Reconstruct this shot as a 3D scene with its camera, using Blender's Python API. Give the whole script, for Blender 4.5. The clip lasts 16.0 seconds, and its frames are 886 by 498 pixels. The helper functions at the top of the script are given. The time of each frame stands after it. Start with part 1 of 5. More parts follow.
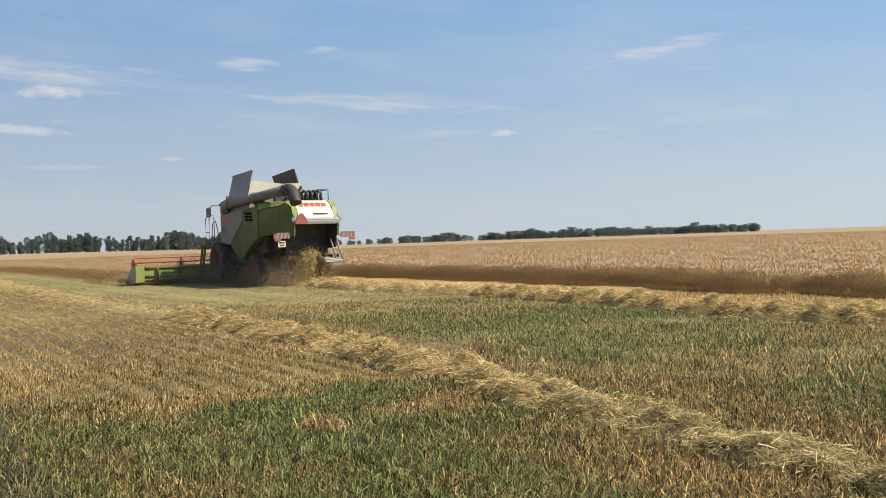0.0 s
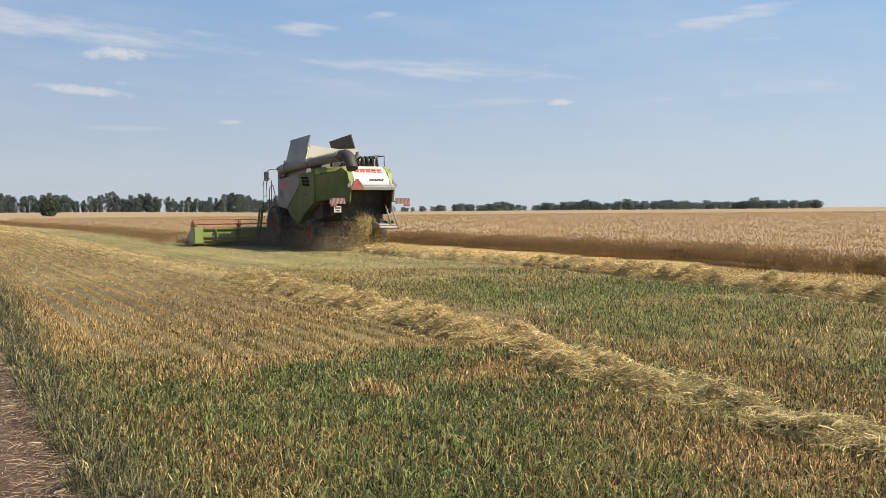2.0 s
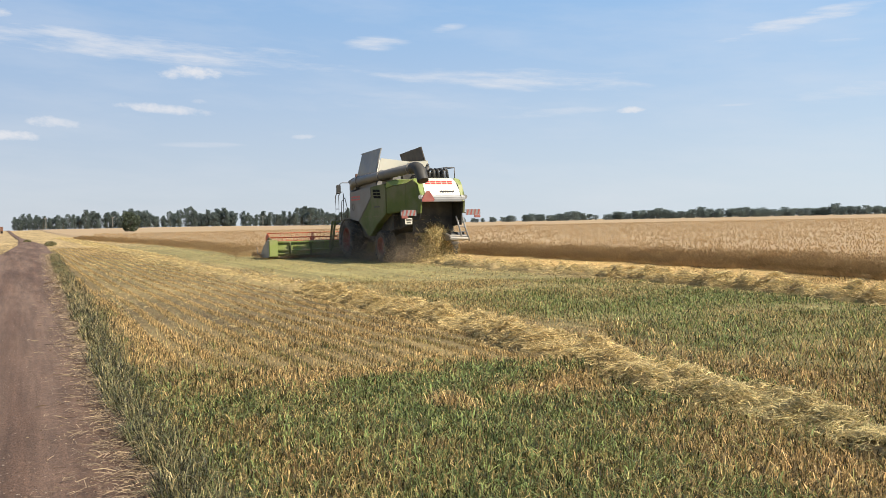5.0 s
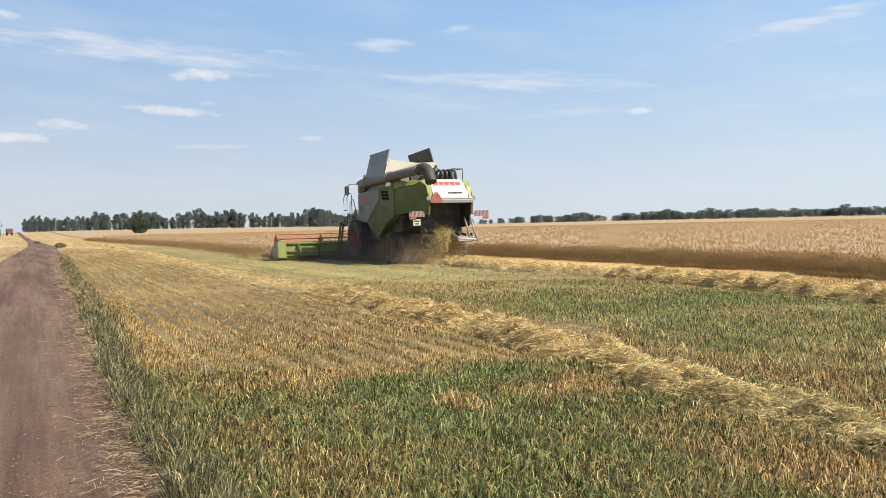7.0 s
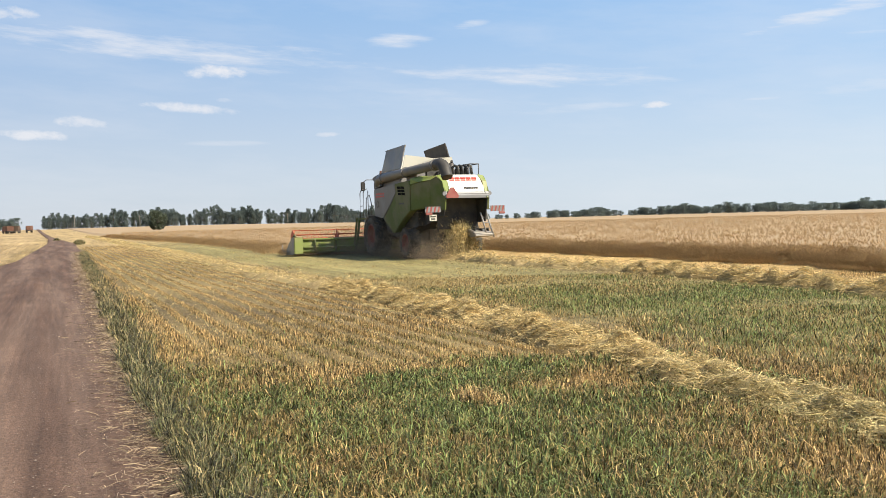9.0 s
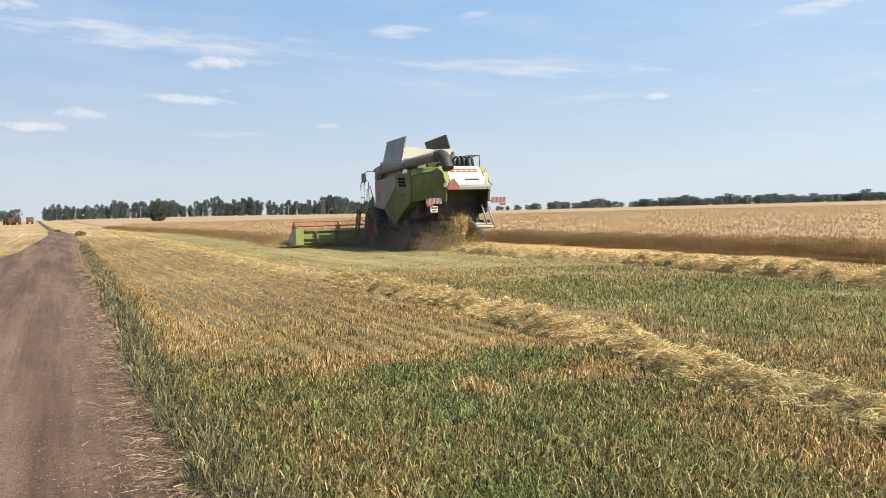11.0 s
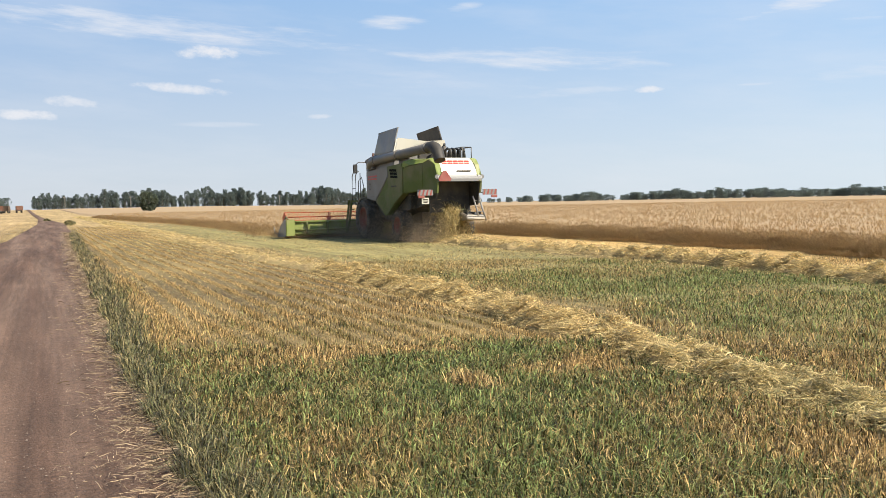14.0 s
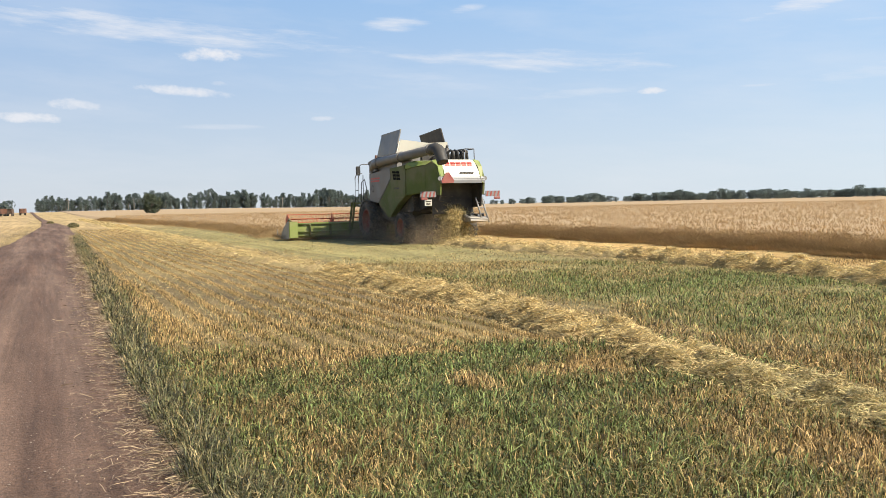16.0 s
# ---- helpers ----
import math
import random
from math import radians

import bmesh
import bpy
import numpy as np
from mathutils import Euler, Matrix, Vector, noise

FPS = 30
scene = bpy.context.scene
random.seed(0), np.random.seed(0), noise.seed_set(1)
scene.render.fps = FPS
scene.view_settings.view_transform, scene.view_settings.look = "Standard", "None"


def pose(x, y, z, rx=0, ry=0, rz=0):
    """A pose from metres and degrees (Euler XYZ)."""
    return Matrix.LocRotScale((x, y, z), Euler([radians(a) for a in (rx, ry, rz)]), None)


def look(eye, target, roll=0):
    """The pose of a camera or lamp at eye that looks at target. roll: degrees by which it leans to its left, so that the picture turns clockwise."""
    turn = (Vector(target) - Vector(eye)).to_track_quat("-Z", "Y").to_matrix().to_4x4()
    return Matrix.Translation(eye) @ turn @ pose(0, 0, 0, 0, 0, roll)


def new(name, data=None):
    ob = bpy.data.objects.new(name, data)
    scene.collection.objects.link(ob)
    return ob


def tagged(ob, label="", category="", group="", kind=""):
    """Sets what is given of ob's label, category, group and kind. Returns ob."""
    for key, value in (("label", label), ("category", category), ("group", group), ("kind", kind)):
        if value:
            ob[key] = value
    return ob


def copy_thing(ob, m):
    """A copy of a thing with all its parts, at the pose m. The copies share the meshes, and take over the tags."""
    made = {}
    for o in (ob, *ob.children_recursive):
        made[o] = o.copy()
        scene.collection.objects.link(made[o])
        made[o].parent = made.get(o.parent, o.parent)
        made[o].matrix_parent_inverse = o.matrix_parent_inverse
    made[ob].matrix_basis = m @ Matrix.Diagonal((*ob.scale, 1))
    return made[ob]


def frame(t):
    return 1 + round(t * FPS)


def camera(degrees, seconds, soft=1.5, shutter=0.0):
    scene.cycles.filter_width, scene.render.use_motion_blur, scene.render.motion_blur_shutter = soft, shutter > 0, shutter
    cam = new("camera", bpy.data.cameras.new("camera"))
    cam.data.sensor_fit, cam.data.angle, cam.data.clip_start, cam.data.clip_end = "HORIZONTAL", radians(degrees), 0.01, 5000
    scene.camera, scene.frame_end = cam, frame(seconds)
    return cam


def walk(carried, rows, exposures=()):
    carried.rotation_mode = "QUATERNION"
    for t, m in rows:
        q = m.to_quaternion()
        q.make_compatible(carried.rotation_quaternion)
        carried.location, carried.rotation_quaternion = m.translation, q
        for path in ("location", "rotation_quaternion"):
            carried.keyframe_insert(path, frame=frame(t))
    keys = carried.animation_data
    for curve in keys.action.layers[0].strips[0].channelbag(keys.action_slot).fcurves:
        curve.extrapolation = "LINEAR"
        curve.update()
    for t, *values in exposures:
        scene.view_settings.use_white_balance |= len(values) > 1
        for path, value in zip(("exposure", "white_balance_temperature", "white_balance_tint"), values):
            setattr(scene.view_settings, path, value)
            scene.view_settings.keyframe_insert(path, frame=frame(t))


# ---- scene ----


# ---- camera ----
cam = camera(54.0, 16.0, soft=0.88)
PATH = [
    (0.0, 0.064, -0.073, 1.599, -34.02, -0.54, 1.92),
    (0.5, 0.056, -0.065, 1.599, -33.12, -1.18, 1.29),
    (1.0, 0.041, -0.068, 1.604, -33.30, -1.97, 0.80),
    (1.5, 0.028, -0.068, 1.607, -32.67, -2.11, 0.51),
    (2.0, 0.018, -0.054, 1.607, -30.51, -2.55, 0.47),
    (2.5, 0.006, -0.034, 1.610, -28.95, -2.63, 0.96),
    (3.0, 0.000, -0.017, 1.614, -27.91, -2.04, 1.39),
    (3.5, 0.003, -0.020, 1.615, -27.10, -1.52, 1.42),
    (4.0, 0.005, -0.033, 1.615, -26.74, -1.59, 1.40),
    (4.5, 0.005, -0.039, 1.615, -26.25, -1.79, 1.29),
    (7.0, 0.007, -0.022, 1.611, -25.36, -1.67, 1.26),
    (7.5, 0.002, -0.024, 1.611, -25.10, -1.95, 1.43),
    (8.0, -0.000, -0.021, 1.609, -24.73, -2.42, 1.42),
    (8.5, -0.002, -0.019, 1.607, -24.47, -2.23, 1.47),
    (9.0, -0.003, -0.021, 1.607, -24.31, -1.95, 1.52),
    (11.5, -0.015, -0.014, 1.607, -24.22, -2.71, 1.51),
    (12.0, -0.013, -0.010, 1.606, -24.14, -2.88, 1.55),
    (12.5, -0.009, -0.003, 1.606, -24.11, -2.96, 1.55),
    (13.0, -0.008, -0.003, 1.606, -24.24, -3.00, 1.30),
    (13.5, -0.008, -0.008, 1.604, -24.59, -3.11, 1.18),
    (14.0, -0.008, -0.014, 1.603, -24.83, -3.06, 1.08),
    (14.5, -0.008, -0.017, 1.603, -24.68, -2.93, 1.22),
    (15.0, -0.009, -0.017, 1.604, -24.63, -2.83, 1.25),
    (15.5, -0.009, -0.015, 1.604, -24.74, -2.79, 1.14),
    (16.0, -0.009, -0.014, 1.604, -24.64, -2.94, 1.20),
]
walk(cam, [(t, pose(x, y, z, 90 + pitch, roll, yaw)) for t, x, y, z, yaw, pitch, roll in PATH],
     exposures=[(0.0, 0.66), (2.0, 0.70), (4.5, 0.87), (8.0, 0.98), (12.0, 1.0), (16.0, 1.0)])

# ---- sky, sun and exposure ----
SUN_AZ, SUN_EL = 143.0, 45.0          # degrees, clockwise from the road's direction
sun = new("sun", bpy.data.lights.new("sun", "SUN"))
sun.data.energy, sun.data.angle, sun.data.color = 4.8, radians(0.6), (1.0, 0.92, 0.78)
sun.matrix_world = look((math.sin(radians(SUN_AZ)) * math.cos(radians(SUN_EL)) * 100,
                         math.cos(radians(SUN_AZ)) * math.cos(radians(SUN_EL)) * 100,
                         math.sin(radians(SUN_EL)) * 100), (0, 0, 0))

# azimuth, elevation, half width, half height, tilt (all degrees), strength, wispiness
CLOUDS = [
    (10.0, 9.65, 2.3, 0.50, 0, 0.95, 0.35), (8.2, 7.4, 2.9, 0.36, -4, 0.8, 0.4), (2.0, 6.45, 1.9, 0.45, -2, 0.7, 0.4),
    (-0.9, 5.65, 2.2, 0.38, -2, 0.85, 0.35), (38.1, 6.9, 1.0, 0.24, 0, 0.85, 0.3), (17.0, 5.7, 1.0, 0.18, 0, 0.5, 0.4),
    (10.3, 5.2, 3.2, 0.2, 0, 0.3, 0.7), (30.8, 9.1, 9.6, 0.75, -3, 0.85, 0.75), (34.0, 7.0, 5.0, 0.35, 3, 0.5, 0.8),
    (48.6, 11.6, 6.2, 0.6, 8, 0.85, 0.7), (51.0, 10.2, 2.6, 0.22, -4, 0.5, 0.7), (6.0, 11.1, 14.0, 1.2, -4, 0.9, 0.8),
    (22.0, 11.6, 2.6, 0.5, 3, 0.8, 0.7), (26.6, 12.5, 1.5, 0.3, 6, 0.6, 0.6), (44.8, 6.9, 1.7, 0.15, 0, 0.4, 0.6),
    (-3.0, 12.6, 3.2, 0.5, 0, 0.75, 0.4), (52.5, 7.4, 5.0, 0.9, 4, 0.45, 0.7), (10.5, 7.9, 0.7, 0.2, 0, 0.4, 0.4),
    (24.0, 7.9, 9.0, 0.9, -6, 0.28, 0.9), (70.0, 12.0, 9.0, 1.0, 6, 0.7, 0.7), (-24.0, 10.0, 7.0, 0.9, 0, 0.7, 0.5),
]


def build_world():
    world = bpy.data.worlds.new("sky")
    scene.world = world
    world.use_nodes = True
    nt = world.node_tree
    nt.nodes.clear()
    N, L = nt.nodes.new, nt.links.new

    def val(x, sock):
        if isinstance(x, (int, float)):
            sock.default_value = x
        else:
            L(x, sock)

    def m(op, a, b=0.0, c=None):
        n = N("ShaderNodeMath")
        n.operation = op
        val(a, n.inputs[0])
        val(b, n.inputs[1])
        if c is not None:
            val(c, n.inputs[2])
        return n.outputs[0]

    sky = N("ShaderNodeTexSky")
    sky.sky_type, sky.sun_disc = "NISHITA", False
    sky.sun_elevation, sky.sun_rotation = radians(SUN_EL), radians(SUN_AZ)
    sky.altitude, sky.air_density, sky.dust_density, sky.ozone_density = 150, 1.0, 0.4, 2.6
    coord = N("ShaderNodeTexCoord")
    sep = N("ShaderNodeSeparateXYZ")
    L(coord.outputs["Generated"], sep.inputs[0])
    az = m("MULTIPLY", m("ARCTAN2", sep.outputs[0], sep.outputs[1]), 57.2958)
    el = m("MULTIPLY", m("ARCSINE", sep.outputs[2]), 57.2958)

    def streaks(sx, sy, scale, detail, seed):
        comb = N("ShaderNodeCombineXYZ")
        val(m("MULTIPLY", az, sx), comb.inputs[0])
        val(m("MULTIPLY_ADD", az, 0.06 * sy, m("MULTIPLY", el, sy)), comb.inputs[1])
        comb.inputs[2].default_value = seed
        tex = N("ShaderNodeTexNoise")
        tex.inputs["Scale"].default_value, tex.inputs["Detail"].default_value = scale, detail
        tex.inputs["Roughness"].default_value = 0.62
        L(comb.outputs[0], tex.inputs["Vector"])
        return tex.outputs["Fac"]

    fine = streaks(0.9, 1.6, 1.0, 6, 1.7)
    wisp = streaks(0.22, 1.5, 1.0, 6, 5.1)
    veil = streaks(0.10, 0.5, 0.6, 5, 9.3)
    total = m("MULTIPLY", m("SMOOTH_MIN", m("MAXIMUM", m("MULTIPLY_ADD", veil, 2.4, -1.05), 0.0), 0.6, 0.1), 0.32)
    for ca, ce, wa, we, tilt, strength, thin in CLOUDS:
        da, de = m("SUBTRACT", az, ca), m("SUBTRACT", el, ce)
        k = math.tan(radians(tilt))
        de = m("MULTIPLY_ADD", da, -k, de)
        # flat base: the lower half falls off faster
        u, v = m("DIVIDE", da, wa), m("DIVIDE", de, we)
        r2 = m("MULTIPLY_ADD", u, u, m("MULTIPLY", v, v))
        body = m("SUBTRACT", 1.0, r2)
        grain = wisp if thin > 0.5 else fine
        body = m("MULTIPLY_ADD", m("SUBTRACT", grain, 0.5), 2.2 + 1.3 * thin, body)
        n = N("ShaderNodeMapRange")
        n.interpolation_type = "SMOOTHSTEP"
        val(body, n.inputs["Value"])
        n.inputs["From Min"].default_value = 0.0
        n.inputs["From Max"].default_value = 0.8 + 1.5 * thin
        n.inputs["To Max"].default_value = strength
        total = m("MAXIMUM", total, n.outputs[0])
    # summer haze, thick low down and thinning upwards
    thick = N("ShaderNodeMapRange")
    thick.interpolation_type = "SMOOTHERSTEP"
    val(el, thick.inputs["Value"])
    thick.inputs["From Min"].default_value, thick.inputs["From Max"].default_value = 14.0, 42.0
    thick.inputs["To Min"].default_value, thick.inputs["To Max"].default_value = 0.94, 0.0
    haze = N("ShaderNodeMix")
    haze.data_type = "RGBA"
    L(thick.outputs[0], haze.inputs["Factor"])
    L(sky.outputs[0], haze.inputs["A"])
    tone, step = N("ShaderNodeMix"), N("ShaderNodeMapRange")
    tone.data_type, step.interpolation_type = "RGBA", "SMOOTHSTEP"
    val(el, step.inputs["Value"])
    step.inputs["From Min"].default_value, step.inputs["From Max"].default_value = -1.0, 17.0
    L(step.outputs[0], tone.inputs["Factor"])
    tone.inputs["A"].default_value = (2.98, 3.32, 3.73, 1)
    tone.inputs["B"].default_value = (1.50, 2.52, 4.00, 1)
    # the haze brightens towards the sun's side
    turn = m("COSINE", m("MULTIPLY", m("SUBTRACT", az, SUN_AZ), 0.0174533))
    glow, lit = N("ShaderNodeCombineXYZ"), N("ShaderNodeVectorMath")
    for i, (mid, swing) in enumerate(((1.14, 0.19), (1.17, 0.24), (1.16, 0.22))):
        L(m("MULTIPLY_ADD", turn, swing, mid), glow.inputs[i])
    lit.operation = "MULTIPLY"
    L(tone.outputs["Result"], lit.inputs[0])
    L(glow.outputs[0], lit.inputs[1])
    L(lit.outputs[0], haze.inputs["B"])
    mix = N("ShaderNodeMix")
    mix.data_type = "RGBA"
    L(total, mix.inputs["Factor"])
    L(haze.outputs["Result"], mix.inputs["A"])
    mix.inputs["B"].default_value = (4.3, 4.35, 4.55, 1)
    bg = N("ShaderNodeBackground")
    bg.inputs["Strength"].default_value = SKY
    L(mix.outputs["Result"], bg.inputs["Color"])
    out = N("ShaderNodeOutputWorld")
    L(bg.outputs[0], out.inputs[0])


SKY = 0.10
build_world()


# ---- materials ----
def material(name, colour, second=None, scale=4.0, rough=0.7, metal=0.0, bump=0.0, bump_scale=40.0, stretch=(1, 1, 1), third=None,
             third_scale=0.5, spec=0.3):
    """Two tones mixed by fine noise, a third by broad noise, and a fine relief."""
    mat = bpy.data.materials.new(name)
    mat.use_nodes = True
    nt = mat.node_tree
    N, L = nt.nodes.new, nt.links.new
    bsdf = nt.nodes["Principled BSDF"]
    bsdf.inputs["Roughness"].default_value, bsdf.inputs["Metallic"].default_value = rough, metal
    bsdf.inputs["Specular IOR Level"].default_value = spec
    coord, mapping = N("ShaderNodeTexCoord"), N("ShaderNodeMapping")
    L(coord.outputs["Object"], mapping.inputs[0])
    mapping.inputs["Scale"].default_value = stretch

    def noise_at(s, lo, hi):
        tex, ramp = N("ShaderNodeTexNoise"), N("ShaderNodeMapRange")
        tex.inputs["Scale"].default_value, tex.inputs["Detail"].default_value = s, 5
        L(mapping.outputs[0], tex.inputs["Vector"])
        L(tex.outputs["Fac"], ramp.inputs["Value"])
        ramp.inputs["From Min"].default_value, ramp.inputs["From Max"].default_value = lo, hi
        return ramp.outputs[0]

    def blend(f, a, b):
        mix = N("ShaderNodeMix")
        mix.data_type = "RGBA"
        L(f, mix.inputs["Factor"])
        for c, s in ((a, "A"), (b, "B")):
            if isinstance(c, tuple):
                mix.inputs[s].default_value = (*c, 1)
            else:
                L(c, mix.inputs[s])
        return mix.outputs["Result"]

    col = blend(noise_at(scale, 0.3, 0.7), colour, second or tuple(c * 0.82 for c in colour))
    if third:
        col = blend(noise_at(third_scale, 0.42, 0.62), col, third)
    L(col, bsdf.inputs["Base Color"])
    if bump:
        tex, b = N("ShaderNodeTexNoise"), N("ShaderNodeBump")
        tex.inputs["Scale"].default_value, tex.inputs["Detail"].default_value = bump_scale, 4
        L(coord.outputs["Object"], tex.inputs["Vector"])
        L(tex.outputs["Fac"], b.inputs["Height"])
        b.inputs["Strength"].default_value, b.inputs["Distance"].default_value = bump, 0.02
        L(b.outputs[0], bsdf.inputs["Normal"])
    return mat


def foliage(name, green, dry, dark=0.55, glow=0.3, bright=1.9, brown=None, spec=0.28):
    """Blades: green to dry by the blade's own dryness, lightness by the blade."""
    mat = bpy.data.materials.new(name)
    mat.use_nodes = True
    nt = mat.node_tree
    nt.nodes.clear()
    N, L = nt.nodes.new, nt.links.new
    attr, geo = N("ShaderNodeAttribute"), N("ShaderNodeNewGeometry")
    attr.attribute_name = "dry"
    ramp = N("ShaderNodeValToRGB")
    el = ramp.color_ramp.elements
    el[0].position, el[0].color = 0.0, (*green, 1)
    el[1].position, el[1].color = 1.0, (*dry, 1)
    mid = el.new(0.5)
    mid.color = (*(brown or [0.55 * a + 0.45 * b for a, b in zip(green, dry)]), 1)
    L(attr.outputs["Fac"], ramp.inputs[0])
    few = N("ShaderNodeMath")
    few.operation = "POWER"
    L(geo.outputs["Random Per Island"], few.inputs[0])
    few.inputs[1].default_value = 1.8
    light = N("ShaderNodeMapRange")
    L(few.outputs[0], light.inputs["Value"])
    light.inputs["To Min"].default_value, light.inputs["To Max"].default_value = dark, bright
    mul = N("ShaderNodeVectorMath")
    mul.operation = "SCALE"
    L(ramp.outputs[0], mul.inputs[0])
    L(light.outputs[0], mul.inputs["Scale"])
    dif, tr, mixs = N("ShaderNodeBsdfPrincipled"), N("ShaderNodeBsdfTranslucent"), N("ShaderNodeMixShader")
    dif.inputs["Roughness"].default_value, dif.inputs["Specular IOR Level"].default_value = 0.5, spec
    L(mul.outputs[0], dif.inputs["Base Color"])
    L(mul.outputs[0], tr.inputs["Color"])
    mixs.inputs[0].default_value = glow
    L(dif.outputs[0], mixs.inputs[1])
    L(tr.outputs[0], mixs.inputs[2])
    out = N("ShaderNodeOutputMaterial")
    L(mixs.outputs[0], out.inputs[0])
    return mat


M_GRASS = foliage("field_grass", (0.134, 0.168, 0.054), (0.50, 0.345, 0.150), 0.14, 0.24, 2.3, (0.300, 0.198, 0.080), 0.2)
# Dead grass, darkened further to paint in the shade along the verge.
M_DEAD_SHADED = foliage("dead_shaded_verge_grass", (0.108, 0.114, 0.046), (0.40, 0.29, 0.135), 0.07, 0.12, 1.9)
M_LITTER = foliage("weathered_straw", (0.24, 0.170, 0.105), (0.52, 0.38, 0.21), 0.45, 0.1, 1.4)
M_STRAW = foliage("loose_straw", (0.27, 0.27, 0.12), (0.70, 0.52, 0.235), 0.42, 0.30, 1.55)
M_WHEAT = foliage("ripe_wheat", (0.68, 0.480, 0.240), (0.46, 0.325, 0.172), 0.85, 0.68, 1.2, None, 0.08)
# Leaf colours lifted towards grey: distance haze is put into the base colour.
M_LEAF_HAZED = foliage("hazed_tree_leaves", (0.142, 0.172, 0.152), (0.158, 0.186, 0.164), 0.95, 0.6, 1.1, None, 0.0)
M_LEAF_DARK_HAZED = foliage("hazed_dark_leaves", (0.100, 0.118, 0.076), (0.12, 0.138, 0.092), 0.75, 0.5, 1.2, None, 0.05)
M_BARK = material("bark", (0.16, 0.13, 0.11), (0.08, 0.065, 0.055), 3.0, 0.9, bump=0.5)
M_CROP = material("wheat_canopy", (0.33, 0.230, 0.124), (0.255, 0.175, 0.092), 7.0, 0.95, bump=0.5, bump_scale=12.0, third=(0.305, 0.220, 0.124), third_scale=0.05)


def ground_material():
    """Straw-strewn soil; a greener strip between the straw rows, a golden one by the wheat."""
    mat = material("stubble_ground", (0.165, 0.113, 0.046), (0.07, 0.051, 0.024), 18.0, 0.95, bump=1.0, bump_scale=40.0,
                   third=(0.215, 0.155, 0.062), third_scale=0.12)
    nt = mat.node_tree
    N, L = nt.nodes.new, nt.links.new
    bsdf = nt.nodes["Principled BSDF"]
    coord, sep, tex = N("ShaderNodeTexCoord"), N("ShaderNodeSeparateXYZ"), N("ShaderNodeTexNoise")
    L(coord.outputs["Object"], sep.inputs[0])
    L(coord.outputs["Object"], tex.inputs["Vector"])
    tex.inputs["Scale"].default_value, tex.inputs["Detail"].default_value = 0.7, 5
    wob = N("ShaderNodeMath")
    wob.operation = "MULTIPLY_ADD"
    L(tex.outputs["Fac"], wob.inputs[0])
    wob.inputs[1].default_value = 2.4
    L(sep.outputs[0], wob.inputs[2])
    col = bsdf.inputs["Base Color"].links[0].from_socket

    def strip(col, lo, hi, soft, far, colour):
        f = []
        for a, b, axis in ((lo, lo + soft, 0), (hi, hi - soft, 0), (far, far * 0.4, 1)):
            n = N("ShaderNodeMapRange")
            n.interpolation_type = "SMOOTHSTEP"
            L(wob.outputs[0] if axis == 0 else sep.outputs[1], n.inputs["Value"])
            n.inputs["From Min"].default_value, n.inputs["From Max"].default_value = a, b
            f.append(n.outputs[0])
        m1, m2, mix = N("ShaderNodeMath"), N("ShaderNodeMath"), N("ShaderNodeMix")
        m1.operation = m2.operation = "MULTIPLY"
        L(f[0], m1.inputs[0])
        L(f[1], m1.inputs[1])
        L(m1.outputs[0], m2.inputs[0])
        L(f[2], m2.inputs[1])
        mix.data_type = "RGBA"
        L(m2.outputs[0], mix.inputs["Factor"])
        L(col, mix.inputs["A"])
        mix.inputs["B"].default_value = (*colour, 1)
        return mix.outputs["Result"]

    off, gold = N("ShaderNodeMapRange"), N("ShaderNodeMix")
    off.interpolation_type, gold.data_type = "SMOOTHSTEP", "RGBA"
    L(sep.outputs[1], off.inputs["Value"])
    off.inputs["From Min"].default_value, off.inputs["From Max"].default_value = 45.0, 100.0
    L(off.outputs[0], gold.inputs["Factor"])
    L(col, gold.inputs["A"])
    gold.inputs["B"].default_value = (0.29, 0.206, 0.092, 1)
    col = gold.outputs["Result"]
    col = strip(col, 8.0, 15.6, 1.2, 120.0, (0.205, 0.172, 0.066))
    col = strip(col, 15.8, 23.0, 1.0, 60.0, (0.36, 0.235, 0.085))
    col = strip(col, -4000.0, -0.6, 1.0, 6000.0, (0.30, 0.212, 0.100))
    # combed along the drilled rows, with broad bleached and bare patches
    for scale, pull, lo, hi in ((2.6, 0.02, 0.72, 1.30), (0.35, 0.06, 0.82, 1.20), (0.06, 0.5, 0.85, 1.16), (6.0, 0.6, 0.75, 1.28)):
        along, nz, amount, mul = N("ShaderNodeMapping"), N("ShaderNodeTexNoise"), N("ShaderNodeMapRange"), N("ShaderNodeVectorMath")
        along.inputs["Scale"].default_value = (1.0, pull, 1.0)
        L(coord.outputs["Object"], along.inputs["Vector"])
        L(along.outputs[0], nz.inputs["Vector"])
        nz.inputs["Scale"].default_value, nz.inputs["Detail"].default_value = scale, 4
        L(nz.outputs["Fac"], amount.inputs["Value"])
        amount.inputs["From Min"].default_value, amount.inputs["From Max"].default_value = 0.32, 0.68
        amount.inputs["To Min"].default_value, amount.inputs["To Max"].default_value = lo, hi
        mul.operation = "SCALE"
        L(col, mul.inputs[0])
        L(amount.outputs[0], mul.inputs["Scale"])
        col = mul.outputs[0]
    L(col, bsdf.inputs["Base Color"])
    return mat


